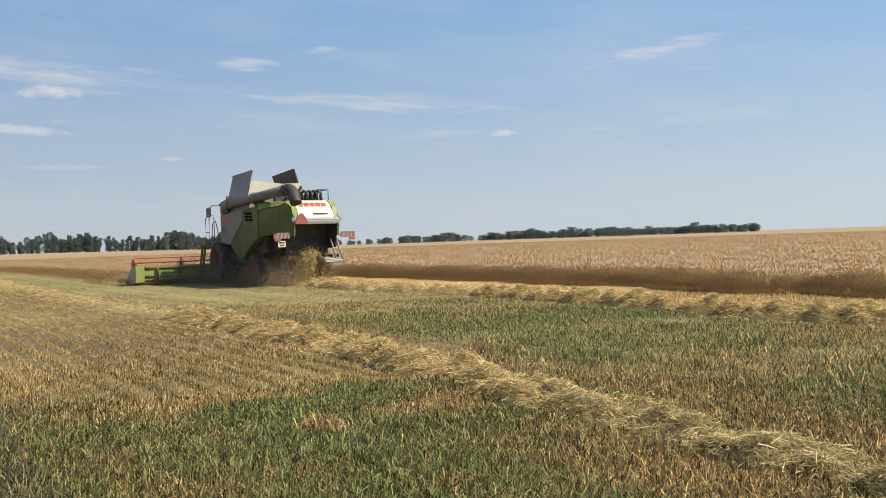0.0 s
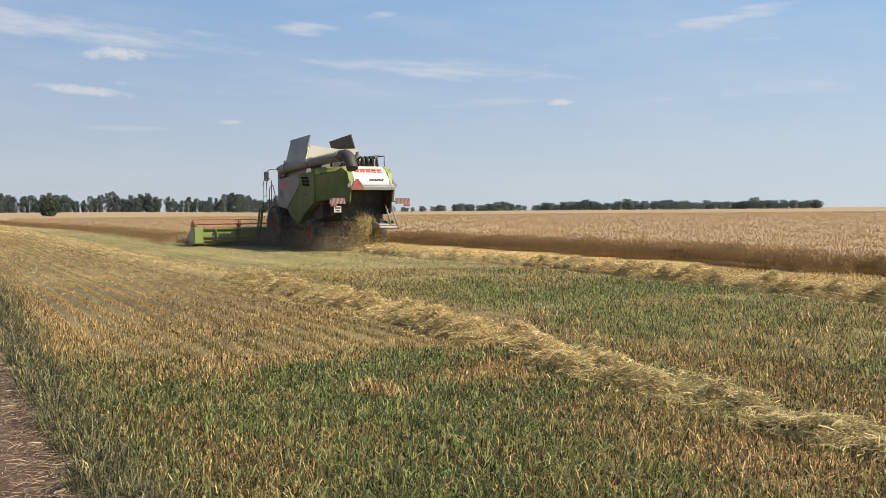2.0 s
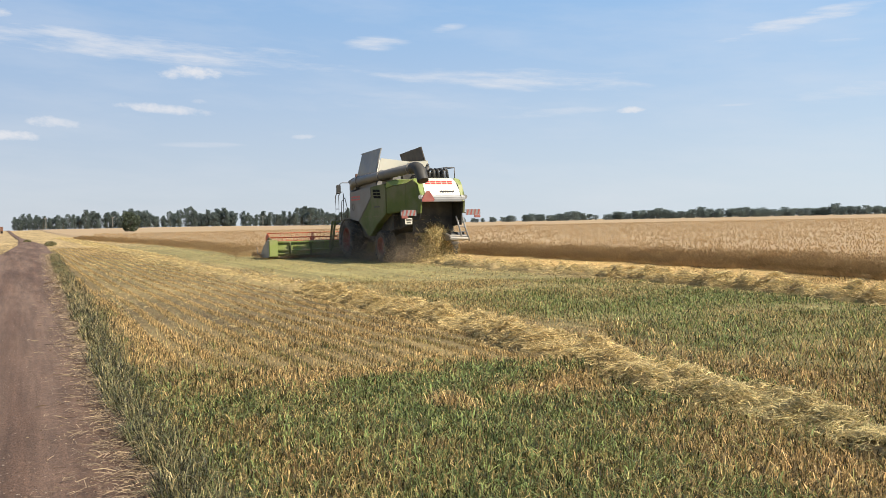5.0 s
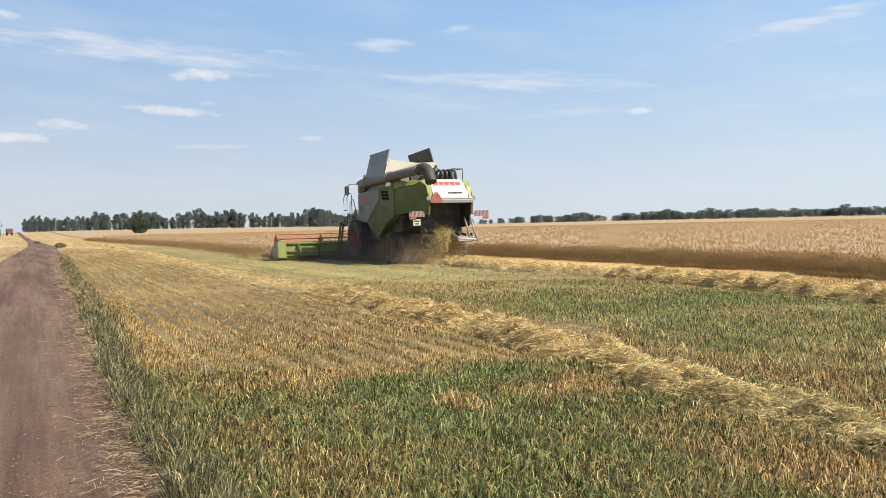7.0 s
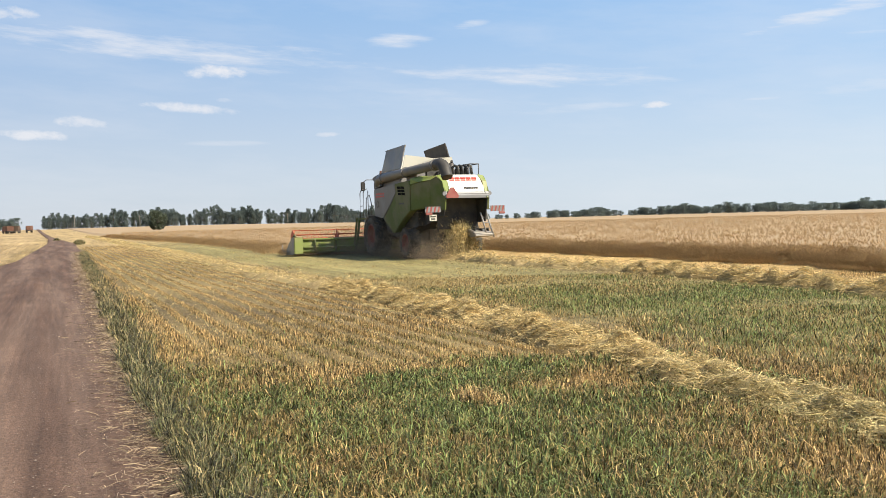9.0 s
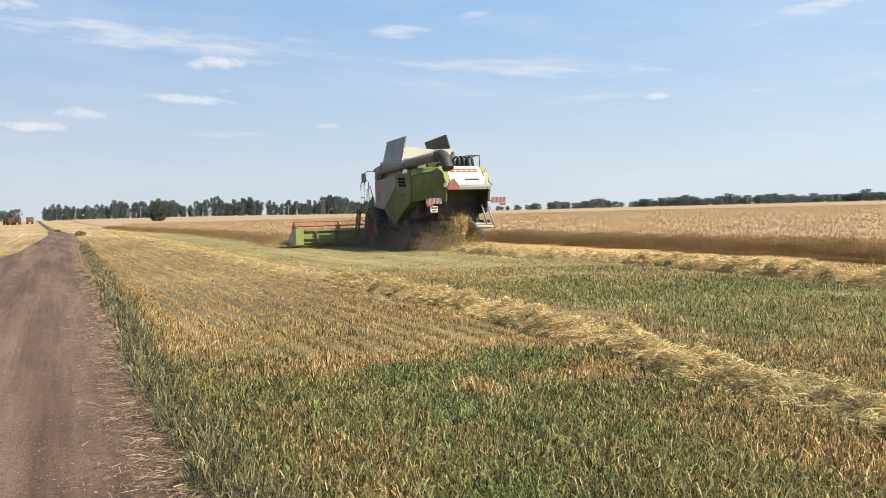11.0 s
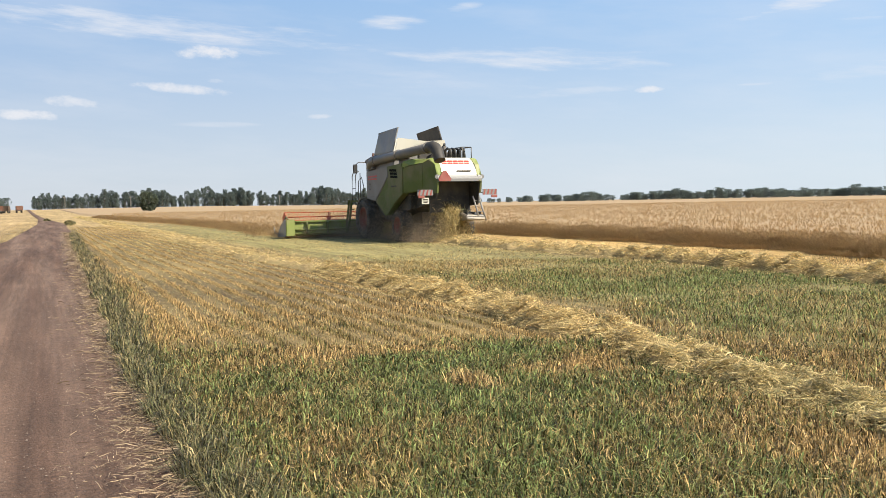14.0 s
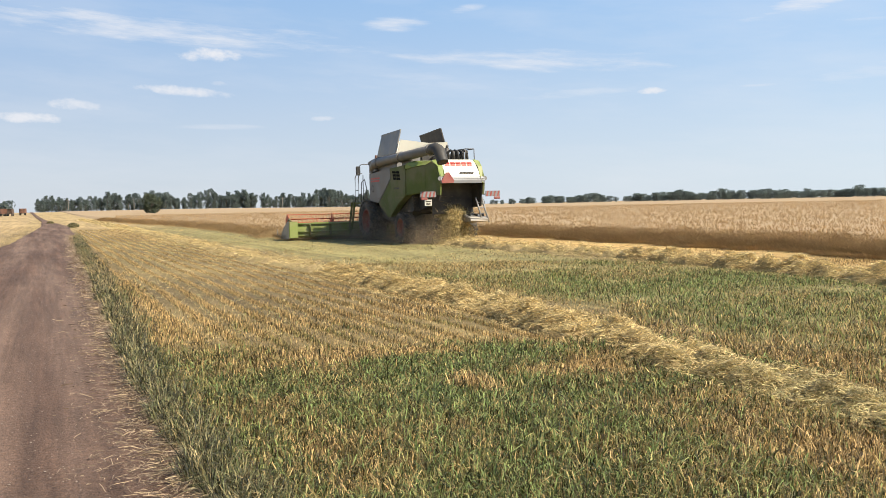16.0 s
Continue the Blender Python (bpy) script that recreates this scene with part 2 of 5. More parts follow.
def road_material():
    """Packed earth: long worn streaks and ruts, speckled with fine grit."""
    mat = material("packed_earth", (0.112, 0.064, 0.041), (0.060, 0.035, 0.023), 3.6, 0.95, bump=0.9, bump_scale=55.0,
                   stretch=(1.0, 0.05, 1.0), third=(0.140, 0.089, 0.061), third_scale=1.3)
    nt = mat.node_tree
    N, L = nt.nodes.new, nt.links.new
    bsdf = nt.nodes["Principled BSDF"]
    col = bsdf.inputs["Base Color"].links[0].from_socket
    coord = N("ShaderNodeTexCoord")
    for scale, lo, hi, a, b, pull in ((26.0, 0.35, 0.65, 0.80, 1.16, 1.0), (110.0, 0.30, 0.75, 0.70, 1.45, 1.0), (0.8, 0.3, 0.7, 0.9, 1.08, 1.0), (17.0, 0.32, 0.68, 0.84, 1.17, 0.035), (5.0, 0.35, 0.65, 0.84, 1.16, 0.03)):
        tex, rng_, mul = N("ShaderNodeTexNoise"), N("ShaderNodeMapRange"), N("ShaderNodeVectorMath")
        along = N("ShaderNodeMapping")
        along.inputs["Scale"].default_value = (1.0, pull, 1.0)
        L(coord.outputs["Object"], along.inputs["Vector"])
        L(along.outputs[0], tex.inputs["Vector"])
        tex.inputs["Scale"].default_value, tex.inputs["Detail"].default_value = scale, 4
        L(tex.outputs["Fac"], rng_.inputs["Value"])
        rng_.inputs["From Min"].default_value, rng_.inputs["From Max"].default_value = lo, hi
        rng_.inputs["To Min"].default_value, rng_.inputs["To Max"].default_value = a, b
        mul.operation = "SCALE"
        L(col, mul.inputs[0])
        L(rng_.outputs[0], mul.inputs["Scale"])
        col = mul.outputs[0]
    L(col, bsdf.inputs["Base Color"])
    return mat


M_GROUND, M_ROAD = ground_material(), road_material()


# ---- mesh helpers ----
def raw_mesh(name, co, quads=None, tris=None, mat=None, dry=None, smooth=False):
    """A mesh from arrays of corners, four- and three-cornered faces."""
    me = bpy.data.meshes.new(name)
    quads = np.zeros((0, 4), int) if quads is None else np.asarray(quads, int)
    tris = np.zeros((0, 3), int) if tris is None else np.asarray(tris, int)
    me.vertices.add(len(co))
    me.vertices.foreach_set("co", np.asarray(co, np.float32).ravel())
    nl = quads.size + tris.size
    me.loops.add(nl)
    me.loops.foreach_set("vertex_index", np.concatenate([quads.ravel(), tris.ravel()]).astype(np.int32))
    me.polygons.add(len(quads) + len(tris))
    starts = np.concatenate([np.arange(len(quads)) * 4, quads.size + np.arange(len(tris)) * 3]).astype(np.int32)
    me.polygons.foreach_set("loop_start", starts)
    if smooth:
        me.polygons.foreach_set("use_smooth", np.ones(len(starts), bool))
    if dry is not None:
        a = me.attributes.new("dry", "FLOAT", "POINT")
        a.data.foreach_set("value", np.asarray(dry, np.float32))
    me.update(calc_edges=True)
    if mat:
        me.materials.append(mat)
    return me


def blades(name, xy, z0, height, width, lean, dry, mat, rng):
    """Bent grass blades: a broad lower half and a pointed tip."""
    n = len(xy)
    turn, way = rng.uniform(0, 2 * np.pi, n), rng.uniform(0, 2 * np.pi, n)
    side = np.stack([np.cos(turn), np.sin(turn), np.zeros(n)], 1) * (width / 2)[:, None]
    bend = np.stack([np.cos(way), np.sin(way), np.zeros(n)], 1) * (height * lean)[:, None]
    base = np.column_stack([xy, z0])
    mid, tip = base + bend * 0.38, base + bend
    mid[:, 2] += height * 0.68
    tip[:, 2] += height * (1 - 0.42 * lean)
    co = np.stack([base - side, base + side, mid - side * 0.8, mid + side * 0.8, tip], 1).reshape(-1, 3)
    k = np.arange(n)[:, None] * 5
    return raw_mesh(name, co, k + [0, 1, 3, 2], k + [2, 3, 4], mat, np.repeat(dry, 5))


def strands(name, pos, length, width, flat, dry, mat, rng, turn=None):
    """Straws lying about: thin four-cornered strips, flat: how level they lie."""
    n = len(pos)
    turn = rng.uniform(0, 2 * np.pi, n) if turn is None else turn
    up = rng.normal(0, flat, n)
    d = np.stack([np.cos(turn) * np.cos(up), np.sin(turn) * np.cos(up), np.sin(up)], 1) * (length / 2)[:, None]
    s = np.stack([-np.sin(turn), np.cos(turn), rng.normal(0, 0.6, n)], 1) * (width / 2)[:, None]
    bow = np.zeros((n, 3))
    bow[:, 2] = length * rng.uniform(-0.05, 0.12, n)
    co = np.stack([pos - d - s, pos - d + s, pos + bow - s, pos + bow + s, pos + d - s, pos + d + s], 1).reshape(-1, 3)
    k = np.arange(n)[:, None] * 6
    return raw_mesh(name, co, np.concatenate([k + [0, 1, 3, 2], k + [2, 3, 5, 4]]), None, mat, np.repeat(dry, 6))


def waves(x, y, scale, seed):
    """Smooth patches between 0 and 1."""
    r = np.random.RandomState(seed)
    v = np.zeros_like(x)
    for i in range(7):
        a, f, p = r.uniform(0, np.pi), r.uniform(0.6, 2.2) / scale, r.uniform(0, 6.28)
        v += np.sin((x * np.cos(a) + y * np.sin(a)) * f * 2.2 + p + 0.8 * np.sin(x * f * 1.3 + p * 2))
    return np.clip(0.5 + v / 6.0, 0, 1)


# ---- plan of the field: lines across x at a distance y along the road ----
ROAD_Y = [-40, 5, 7, 9.5, 14.4, 22, 36, 42, 49, 62, 70, 103, 116, 160, 280, 700, 3000]
ROAD_R = [0.72, 0.72, 0.72, 0.74, 0.82, 0.98, 1.2, 1.3, 1.45, 1.75, 1.9, 2.35, 2.0, 0.75, -1.0, -7.5, -80]
ROAD_L = [-2.6, -2.5, -2.5, -2.45, -2.4, -2.35, -2.25, -2.12, -1.62, -1.3, -1.1, -0.4, -0.36, -0.4, -2.2, -9.5, -86]
ROW1_Y = [-30, 0, 4.1, 6.2, 8.0, 11.2, 15, 22, 27, 53, 122, 300]
ROW1_X = [4.3, 4.95, 5.15, 5.45, 5.75, 6.0, 6.1, 6.2, 5.9, 6.4, 7.0, 6.5]
ROW2_Y = [-30, 5, 11.6, 16.6, 20.3, 24.2, 33]
ROW2_X = [13.4, 13.7, 14.05, 14.6, 14.85, 14.6, 14.8]
CROP_Y = [-60, 14.3, 19.6, 28.8, 41.4, 41.9, 60, 83, 144, 300, 700]
CROP_X = [19.2, 19.4, 19.7, 20.1, 20.3, 10.6, 11.6, 11.8, 9.0, 9.0, 9.0]
rng = np.random.RandomState(4)


def sheet(name, xs, ys, height, mat, smooth=True):
    X, Y = np.meshgrid(xs, ys)
    Z = height(X, Y)
    nx, ny = len(xs), len(ys)
    i = (np.arange(ny - 1)[:, None] * nx + np.arange(nx - 1)[None, :]).reshape(-1, 1)
    return raw_mesh(name, np.stack([X, Y, Z], -1).reshape(-1, 3), i + [0, 1, nx + 1, nx], None, mat, None, smooth)


def rise(X, Y):
    """The land climbs gently towards the shelter belt."""
    X, Y = np.asarray(X, float), np.asarray(Y, float)
    a = np.clip((np.hypot(X, Y) - 200) / 560, 0, 1)
    b = np.clip((24 - np.degrees(np.arctan2(X, Y))) / 16, 0, 1)
    return np.where(Y > 0, 1.9 * a * a * (3 - 2 * a) * b * b * (3 - 2 * b), 0.0)


def lumps(X, Y):
    near = np.exp(-(X ** 2 + Y ** 2) / 60.0 ** 2)
    return rise(X, Y) + near * 0.035 * (waves(X, Y, 3.0, 3) - 0.5) + near * 0.02 * (waves(X, Y, 0.8, 8) - 0.5)


def geometric(a, b, first, ratio):
    out, step = [a], first
    while out[-1] < b:
        out.append(out[-1] + step)
        step *= ratio
    return out


fine_x = geometric(0, 4500, 0.35, 1.055)
fine_y = geometric(0, 4500, 0.35, 1.055)
ground = new("ground", sheet("ground", sorted([-v for v in fine_x[1:]] + fine_x), sorted([-v for v in fine_y[1:]] + fine_y), lumps, M_GROUND))
tagged(ground, "dry harvested field of golden stubble and grass", "field", kind="structure")

# road, a little below the grass with worn wheel tracks
def build_road():
    ys = np.array(sorted(set(geometric(-30, 1500, 0.6, 1.02))))
    u = np.linspace(0, 1, 25)
    l, r = np.interp(ys, ROAD_Y, ROAD_L), np.interp(ys, ROAD_Y, ROAD_R) + 0.12 * (waves(ys, ys * 0, 1.5, 5) - 0.5)
    X = l[:, None] + (r - l)[:, None] * u[None, :]
    Y = np.repeat(ys[:, None], 25, 1)
    rut = np.exp(-((u - 0.3) / 0.09) ** 2) + np.exp(-((u - 0.72) / 0.09) ** 2)
    Z = 0.05 + 0.02 * np.sin(np.pi * u)[None, :] - 0.022 * rut[None, :] + 0.02 * (waves(X, Y * 0.4, 0.7, 6) - 0.5) + 0.0003 * np.abs(ys)[:, None] + rise(X, Y)
    i = (np.arange(len(ys) - 1)[:, None] * 25 + np.arange(24)[None, :]).reshape(-1, 1)
    return raw_mesh("road", np.stack([X, Y, Z], -1).reshape(-1, 3), i + [0, 1, 26, 25], None, M_ROAD, None, True)


tagged(new("road", build_road()), "packed brown earth track with wheel ruts", "dirt road", kind="structure")


def wedge(n, r0, r1, k=2.0, a0=-7, a1=65):
    """Points spread evenly over a fan of the field about the standing place."""
    r = rng.uniform(r0 ** k, r1 ** k, n) ** (1 / k)
    a = np.radians(rng.uniform(a0, a1, n))
    return r * np.sin(a), r * np.cos(a)


# x, y, spread across, spread along, change of dryness
PATCHES = [
    (2.4, 10.4, 0.9, 1.6, -0.20), (5.2, 10.3, 0.8, 1.0, -0.22), (2.9, 13.4, 0.3, 0.7, -0.40), (2.3, 12.0, 0.2, 0.4, -0.35), (3.6, 15.5, 0.3, 0.8, -0.30), (4.4, 12.2, 0.25, 0.5, -0.25), (3.3, 6.6, 0.16, 0.28, 0.75),
    (4.0, 3.8, 1.0, 0.9, 0.34), (5.2, 4.9, 0.8, 0.5, 0.22), (4.5, 6.8, 0.5, 0.5, 0.26), (4.9, 5.9, 0.4, 0.4, -0.18),
    (2.9, 6.8, 0.8, 0.7, -0.10), (1.9, 6.3, 0.4, 0.6, -0.22), (1.5, 9.2, 0.3, 0.9, -0.30), (2.1, 5.1, 0.8, 0.8, -0.16),
    (7.6, 11.0, 0.5, 1.0, 0.30), (11.0, 11.0, 0.7, 0.7, 0.20), (9.0, 8.0, 1.0, 1.0, -0.12), (11.5, 13.0, 1.5, 1.5, -0.14),
    (13.0, 17.5, 1.0, 3.0, -0.15), (8.0, 26.0, 1.6, 7.0, 0.14),
]


def dryness(x, y):
    """0: green, 1: straw. Green in the low strip by the road and between the straw rows, golden in the stubble."""
    row1, row2 = np.interp(y, ROW1_Y, ROW1_X), np.interp(y, ROW2_Y, ROW2_X)
    p1, p2, p3 = waves(x, y, 2.6, 11), waves(x, y, 0.9, 12), waves(x * 0.5, y * 0.25, 4.0, 13)
    p4 = waves(x, y, 0.3, 14)
    s = np.clip((y - 7.0 - 0.25 * (3 - x) + 1.8 * (p2 - 0.5) + 1.2 * (p4 - 0.5)) / 2.3, 0, 1)
    d = 0.22 + 0.53 * s + (0.36 * (p1 - 0.5) + 0.34 * (p2 - 0.5)) * (0.9 - 0.3 * s) + 0.22 * (p4 - 0.5) + 0.2 * (p3 - 0.5)
    mid = 0.23 + 0.36 * (p1 - 0.45) + 0.26 * (p2 - 0.5) + 0.2 * (p4 - 0.5) + 0.32 * np.exp(-((x - row1 - 1.1) / 0.45) ** 2) + 0.24 * np.clip((y - 14) / 10, 0, 1)
    d = np.where(x > row1, mid, d)
    for cx, cy, sx, sy, k in PATCHES:
        d = d + k * np.exp(-((x - cx) / sx) ** 2 - ((y - cy) / sy) ** 2)
    d = np.where(x > row2 - 0.4, 0.85 + 0.2 * (p2 - 0.5), d)
    right = np.interp(y, ROAD_Y, ROAD_R)
    edge = np.clip((right + 0.75 - x) / 0.5 + 1.4 * (p2 - 0.5), 0, 1) * (x > right - 0.5)
    d = d * (1 - edge) + (0.18 + 0.4 * (p2 - 0.5)) * edge
    d = np.where(x < np.interp(y, ROAD_Y, ROAD_L), 0.92, d)
    return d


def field_grass(name, label, n, r0, r1, tall, wide, k, a0=-7, a1=65):
    x, y = wedge(n, r0, r1, k, a0, a1)
    d = dryness(x, y)
    right, left = np.interp(y, ROAD_Y, ROAD_R), np.interp(y, ROAD_Y, ROAD_L)
    row1 = np.interp(y, ROW1_Y, ROW1_X)
    # stubble stands in drilled rows along the road
    stubble = (x > right + 0.9) & (x < row1 - 0.3) & (d > 0.35) & (y > 7.5) & (rng.uniform(0, 1, n) < 0.22 + 0.76 * np.clip((y - 9.0) / 6, 0, 1))
    x = np.where(stubble, np.round(x / 0.40) * 0.40 + rng.normal(0, 0.034, n) + 0.05 * (waves(x, y, 3.0, 21) - 0.5), x)
    d = np.clip(d + rng.normal(0, 1, n) * np.where(y > 18, 0.16, 0.27), 0, 1)
    d = np.where(rng.uniform(0, 1, n) < np.where(y > 9, 0.06, 0.13), rng.uniform(0.55, 1.0, n), d)
    keep = ((x > right + 0.02 + 0.2 * waves(x, y, 0.4, 31)) | (x < left - 0.1)) & (x < np.interp(y, CROP_Y, CROP_X) + 0.3)
    x, y, d, stubble = x[keep], y[keep], d[keep], stubble[keep]
    n = len(x)
    h = tall * rng.uniform(0.4, 1.3, n) * np.where(stubble, 0.75, 1.0) * (1.15 - 0.35 * d) * (0.75 + 0.5 * waves(x, y, 1.2, 41))
    w = wide * rng.uniform(0.6, 1.3, n) * (1.15 - 0.4 * d) * (np.hypot(x, y) / max(r0, 2)) ** 0.6
    ob = new(name, blades(name, np.column_stack([x, y]), np.full(n, -0.01), h, w, np.where(rng.uniform(0, 1, n) < 0.55, rng.uniform(0.6, 1.7, n), rng.uniform(0.05, 0.6, n)) * (1.2 - 0.5 * d) * np.where(stubble, 0.8, 1.0), d, M_GRASS, rng))
    return tagged(ob, label, "grass", kind="stuff")


field_grass("grass", "green and straw-coloured grass beside the track", 235000, 2.2, 9.5, 0.125, 0.0044, 1.8)
field_grass("grass", "green and straw-coloured grass round the standing place", 26000, 0.3, 2.25, 0.12, 0.010, 2.0, 0, 360)
field_grass("grass", "straw-coloured grass and stubble behind the standing place", 26000, 2.2, 14.0, 0.12, 0.012, 1.0, 65, 353)


def long_leaves():
    """Long limp leaves flopping over the short grass, in loose drifts."""
    r = np.random.RandomState(35)
    n = 60000
    d = 2.6 + 12 * r.uniform(0, 1, n) ** 1.5
    a = np.radians(r.uniform(3, 64, n))
    x, y = d * np.sin(a), d * np.cos(a)
    dry = dryness(x, y)
    keep = (x > np.interp(y, ROAD_Y, ROAD_R) + 0.15) & (np.abs(x - np.interp(y, ROW1_Y, ROW1_X)) > 0.4) & (x < np.interp(y, ROW2_Y, ROW2_X) - 0.6)
    keep &= (dry < 0.62) & ((y < 8.5) | (x > np.interp(y, ROW1_Y, ROW1_X))) & (r.uniform(0, 1, n) < 0.25 + 1.1 * waves(x, y, 0.7, 43) ** 2)
    x, y, dry, d = x[keep], y[keep], dry[keep], d[keep]
    n = len(x)
    dry = np.clip(dry - 0.12 + r.normal(0, 0.2, n) + 0.6 * (r.uniform(0, 1, n) < 0.16), 0, 1)
    me = blades("long_leaves", np.column_stack([x, y]), np.full(n, 0.0), 0.15 * r.uniform(0.6, 1.3, n), 0.0062 * (d / 4) ** 0.5 * r.uniform(0.6, 1.3, n), r.uniform(0.5, 1.5, n), dry, M_GRASS, r)
    tagged(new("long_leaves", me), "limp green leaves among the short grass", "grass", kind="stuff")


long_leaves()


def verge():
    """Taller, half-dead grass hanging over the track's edge, coloured darker for its shade."""
    r = np.random.RandomState(33)
    n = 44000
    y = 2.5 + 57 * r.uniform(0, 1, n) ** 2.2
    x = np.interp(y, ROAD_Y, ROAD_R) + 0.16 * (waves(y, y * 0, 0.5, 34) - 0.5) + np.abs(r.normal(0, 0.15, n)) - 0.03
    k = 1 + np.clip(y - 6, 0, 60) / 12
    me = blades("verge_grass", np.column_stack([x, y]), np.full(n, 0.0), 0.21 * r.uniform(0.4, 1.3, n), 0.006 * k ** 0.8, r.uniform(0.2, 1.2, n), np.clip(r.normal(0.22, 0.34, n) + 0.45 * np.clip((y - 8) / 12, 0, 1) * waves(y, y * 0, 1.5, 36), 0, 1), M_DEAD_SHADED, r)
    tagged(new("verge_grass", me), "unkempt grass hanging over the track's edge", "grass", kind="stuff")


def straw_tuft(at, seed):
    r = np.random.RandomState(seed)
    n = 320
    xy = np.column_stack([at[0] + r.normal(0, 0.08, n), at[1] + r.normal(0, 0.14, n)])
    me = blades("straw_tuft", xy, np.zeros(n), 0.20 * r.uniform(0.5, 1.2, n), np.full(n, 0.006), r.uniform(0.2, 1.2, n), r.uniform(0.75, 1.0, n), M_GRASS, r)
    tagged(new("straw_tuft", me), "bleached straw-coloured tuft among green grass", "grass tuft")


verge()
straw_tuft((3.28, 6.6), 81)
field_grass("stubble", "golden stubble rows mixed with green shoots", 260000, 9.2, 24.0, 0.068, 0.0066, 0.5)
field_grass("far_stubble", "golden stubble and green regrowth further out", 160000, 24.0, 120.0, 0.05, 0.014, 0.2)


def stubble_rows():
    """Cut stalks standing in the drilled rows between the track and the first straw row."""
    r = np.random.RandomState(37)
    n = 150000
    y = 7.5 + 75 * r.uniform(0, 1, n) ** 1.7
    a, b = np.interp(y, ROAD_Y, ROAD_R) + 0.55, np.interp(y, ROW1_Y, ROW1_X) + 0.2
    x = a + (b - a) * r.uniform(0, 1, n)
    keep = r.uniform(0, 1, n) < np.clip((y - 6.5 - 0.5 * (5 - x)) / 3.0, 0, 1) * (0.6 + 0.6 * waves(x, y, 1.6, 38))
    x, y = x[keep], y[keep]
    n = len(x)
    x = np.round(x / 0.40) * 0.40 + r.normal(0, 0.038, n) + 0.05 * (waves(x, y, 3.0, 21) - 0.5)
    k = 1 + np.clip(y - 9, 0, 80) / 16
    d = np.clip(0.66 + 0.4 * (waves(x, y, 2.2, 39) - 0.5) + 0.15 * np.clip((y - 12) / 10, 0, 1) - 0.16 * np.exp(-((y - 10.3) / 1.6) ** 2) + r.normal(0, 0.15, n), 0, 1)
    me = blades("stubble_rows", np.column_stack([x, y]), np.full(n, -0.01), (0.095 - 0.035 * np.clip((y - 10) / 10, 0, 1)) * r.uniform(0.5, 1.2, n), 0.0050 * k * r.uniform(0.7, 1.3, n), r.uniform(0.05, 0.4, n), d, M_GRASS, r)
    tagged(new("stubble_rows", me), "golden cut stalks standing in drilled rows", "stubble", kind="stuff")


stubble_rows()


# ---- straw rows left by the harvester ----
def straw_row(name, label, ys, xs, y0, y1, half, tall, count, length, wide, seed, green_near):
    """A heaped row: a lumpy bed under tufts of straws that lie more or less one way."""
    yy = np.array(geometric(y0, y1, 0.08, 1.003))
    m = 21
    u = np.linspace(-1, 1, m)
    cx = np.interp(yy, ys, xs) + 0.22 * (waves(yy, yy * 0, 1.6, seed) - 0.5)
    thin = np.interp(yy, [3.0, 8.0], [0.74, 1.0])
    hw = half * thin * (0.78 + 0.44 * waves(yy, yy * 0 + 3, 1.1, seed + 1))

    def heap(x, y, v):
        lump = 0.35 + 0.55 * waves(x, y, 0.75, seed + 2) + 0.85 * waves(x, y, 0.26, seed + 3) ** 2
        return np.clip(1 - np.abs(v) ** 2.6, 0, 1) * tall * lump * np.interp(y, yy, thin)

    X = cx[:, None] + hw[:, None] * u[None, :]
    Y = np.repeat(yy[:, None], m, 1)
    Z = heap(X, Y, u[None, :]) * 0.82 - 0.03 + 0.035 * (np.random.RandomState(seed).uniform(0, 1, X.shape) - 0.5)
    i = (np.arange(len(yy) - 1)[:, None] * m + np.arange(m - 1)[None, :]).reshape(-1, 1)
    base = raw_mesh(name, np.stack([X, Y, Z], -1).reshape(-1, 3), i + [0, 1, m + 1, m], None, M_STRAWBED, None, False)
    ob = tagged(new(name, base), label, "straw", kind="stuff")
    r = np.random.RandomState(seed + 5)
    # tufts, closer together where the row passes near
    tufts = count // 22
    ty = np.where(r.uniform(0, 1, tufts) < 0.58, r.uniform(2, 20, tufts), (y1 + 2) * r.uniform(0, 1, tufts) ** 1.6)
    ty = np.where(r.uniform(0, 1, tufts) < 0.07, r.uniform(y0, -2, tufts), ty)
    tv = np.clip(r.normal(0, 0.52, tufts), -1.2, 1.2)
    way, green = r.uniform(0, np.pi, tufts), r.normal(0, 0.15, tufts)
    k = r.randint(0, tufts, count)
    spread = 0.10 * (1 + np.clip(ty[k] - 10, 0, 90) / 30)
    sy = ty[k] + r.normal(0, 1, count) * spread
    v = tv[k] + r.normal(0, 1, count) * spread / half
    sx = np.interp(sy, yy, cx) + np.interp(sy, yy, hw) * v
    sz = heap(sx, sy, v) + r.uniform(-0.03, 0.04, count) * np.where(np.abs(v) < 1, 1, 0.4) + 0.01
    dry = np.clip(0.90 + green[k] + r.normal(0, 0.12, count) - green_near * np.clip((7.2 - sy) / 2.0, 0, 1), 0, 1)
    far = 1 + np.clip(sy - 8, 0, 90) / 26
    me = strands(name + "_straws", np.column_stack([sx, sy, sz]), length * r.uniform(0.4, 1.5, count) * far ** 0.4, wide * far * r.uniform(0.7, 1.2, count), 0.30, dry, M_STRAW, r, way[k] + r.normal(0, 0.45, count))
    st = new("straws", me)
    st.parent = ob
    return ob


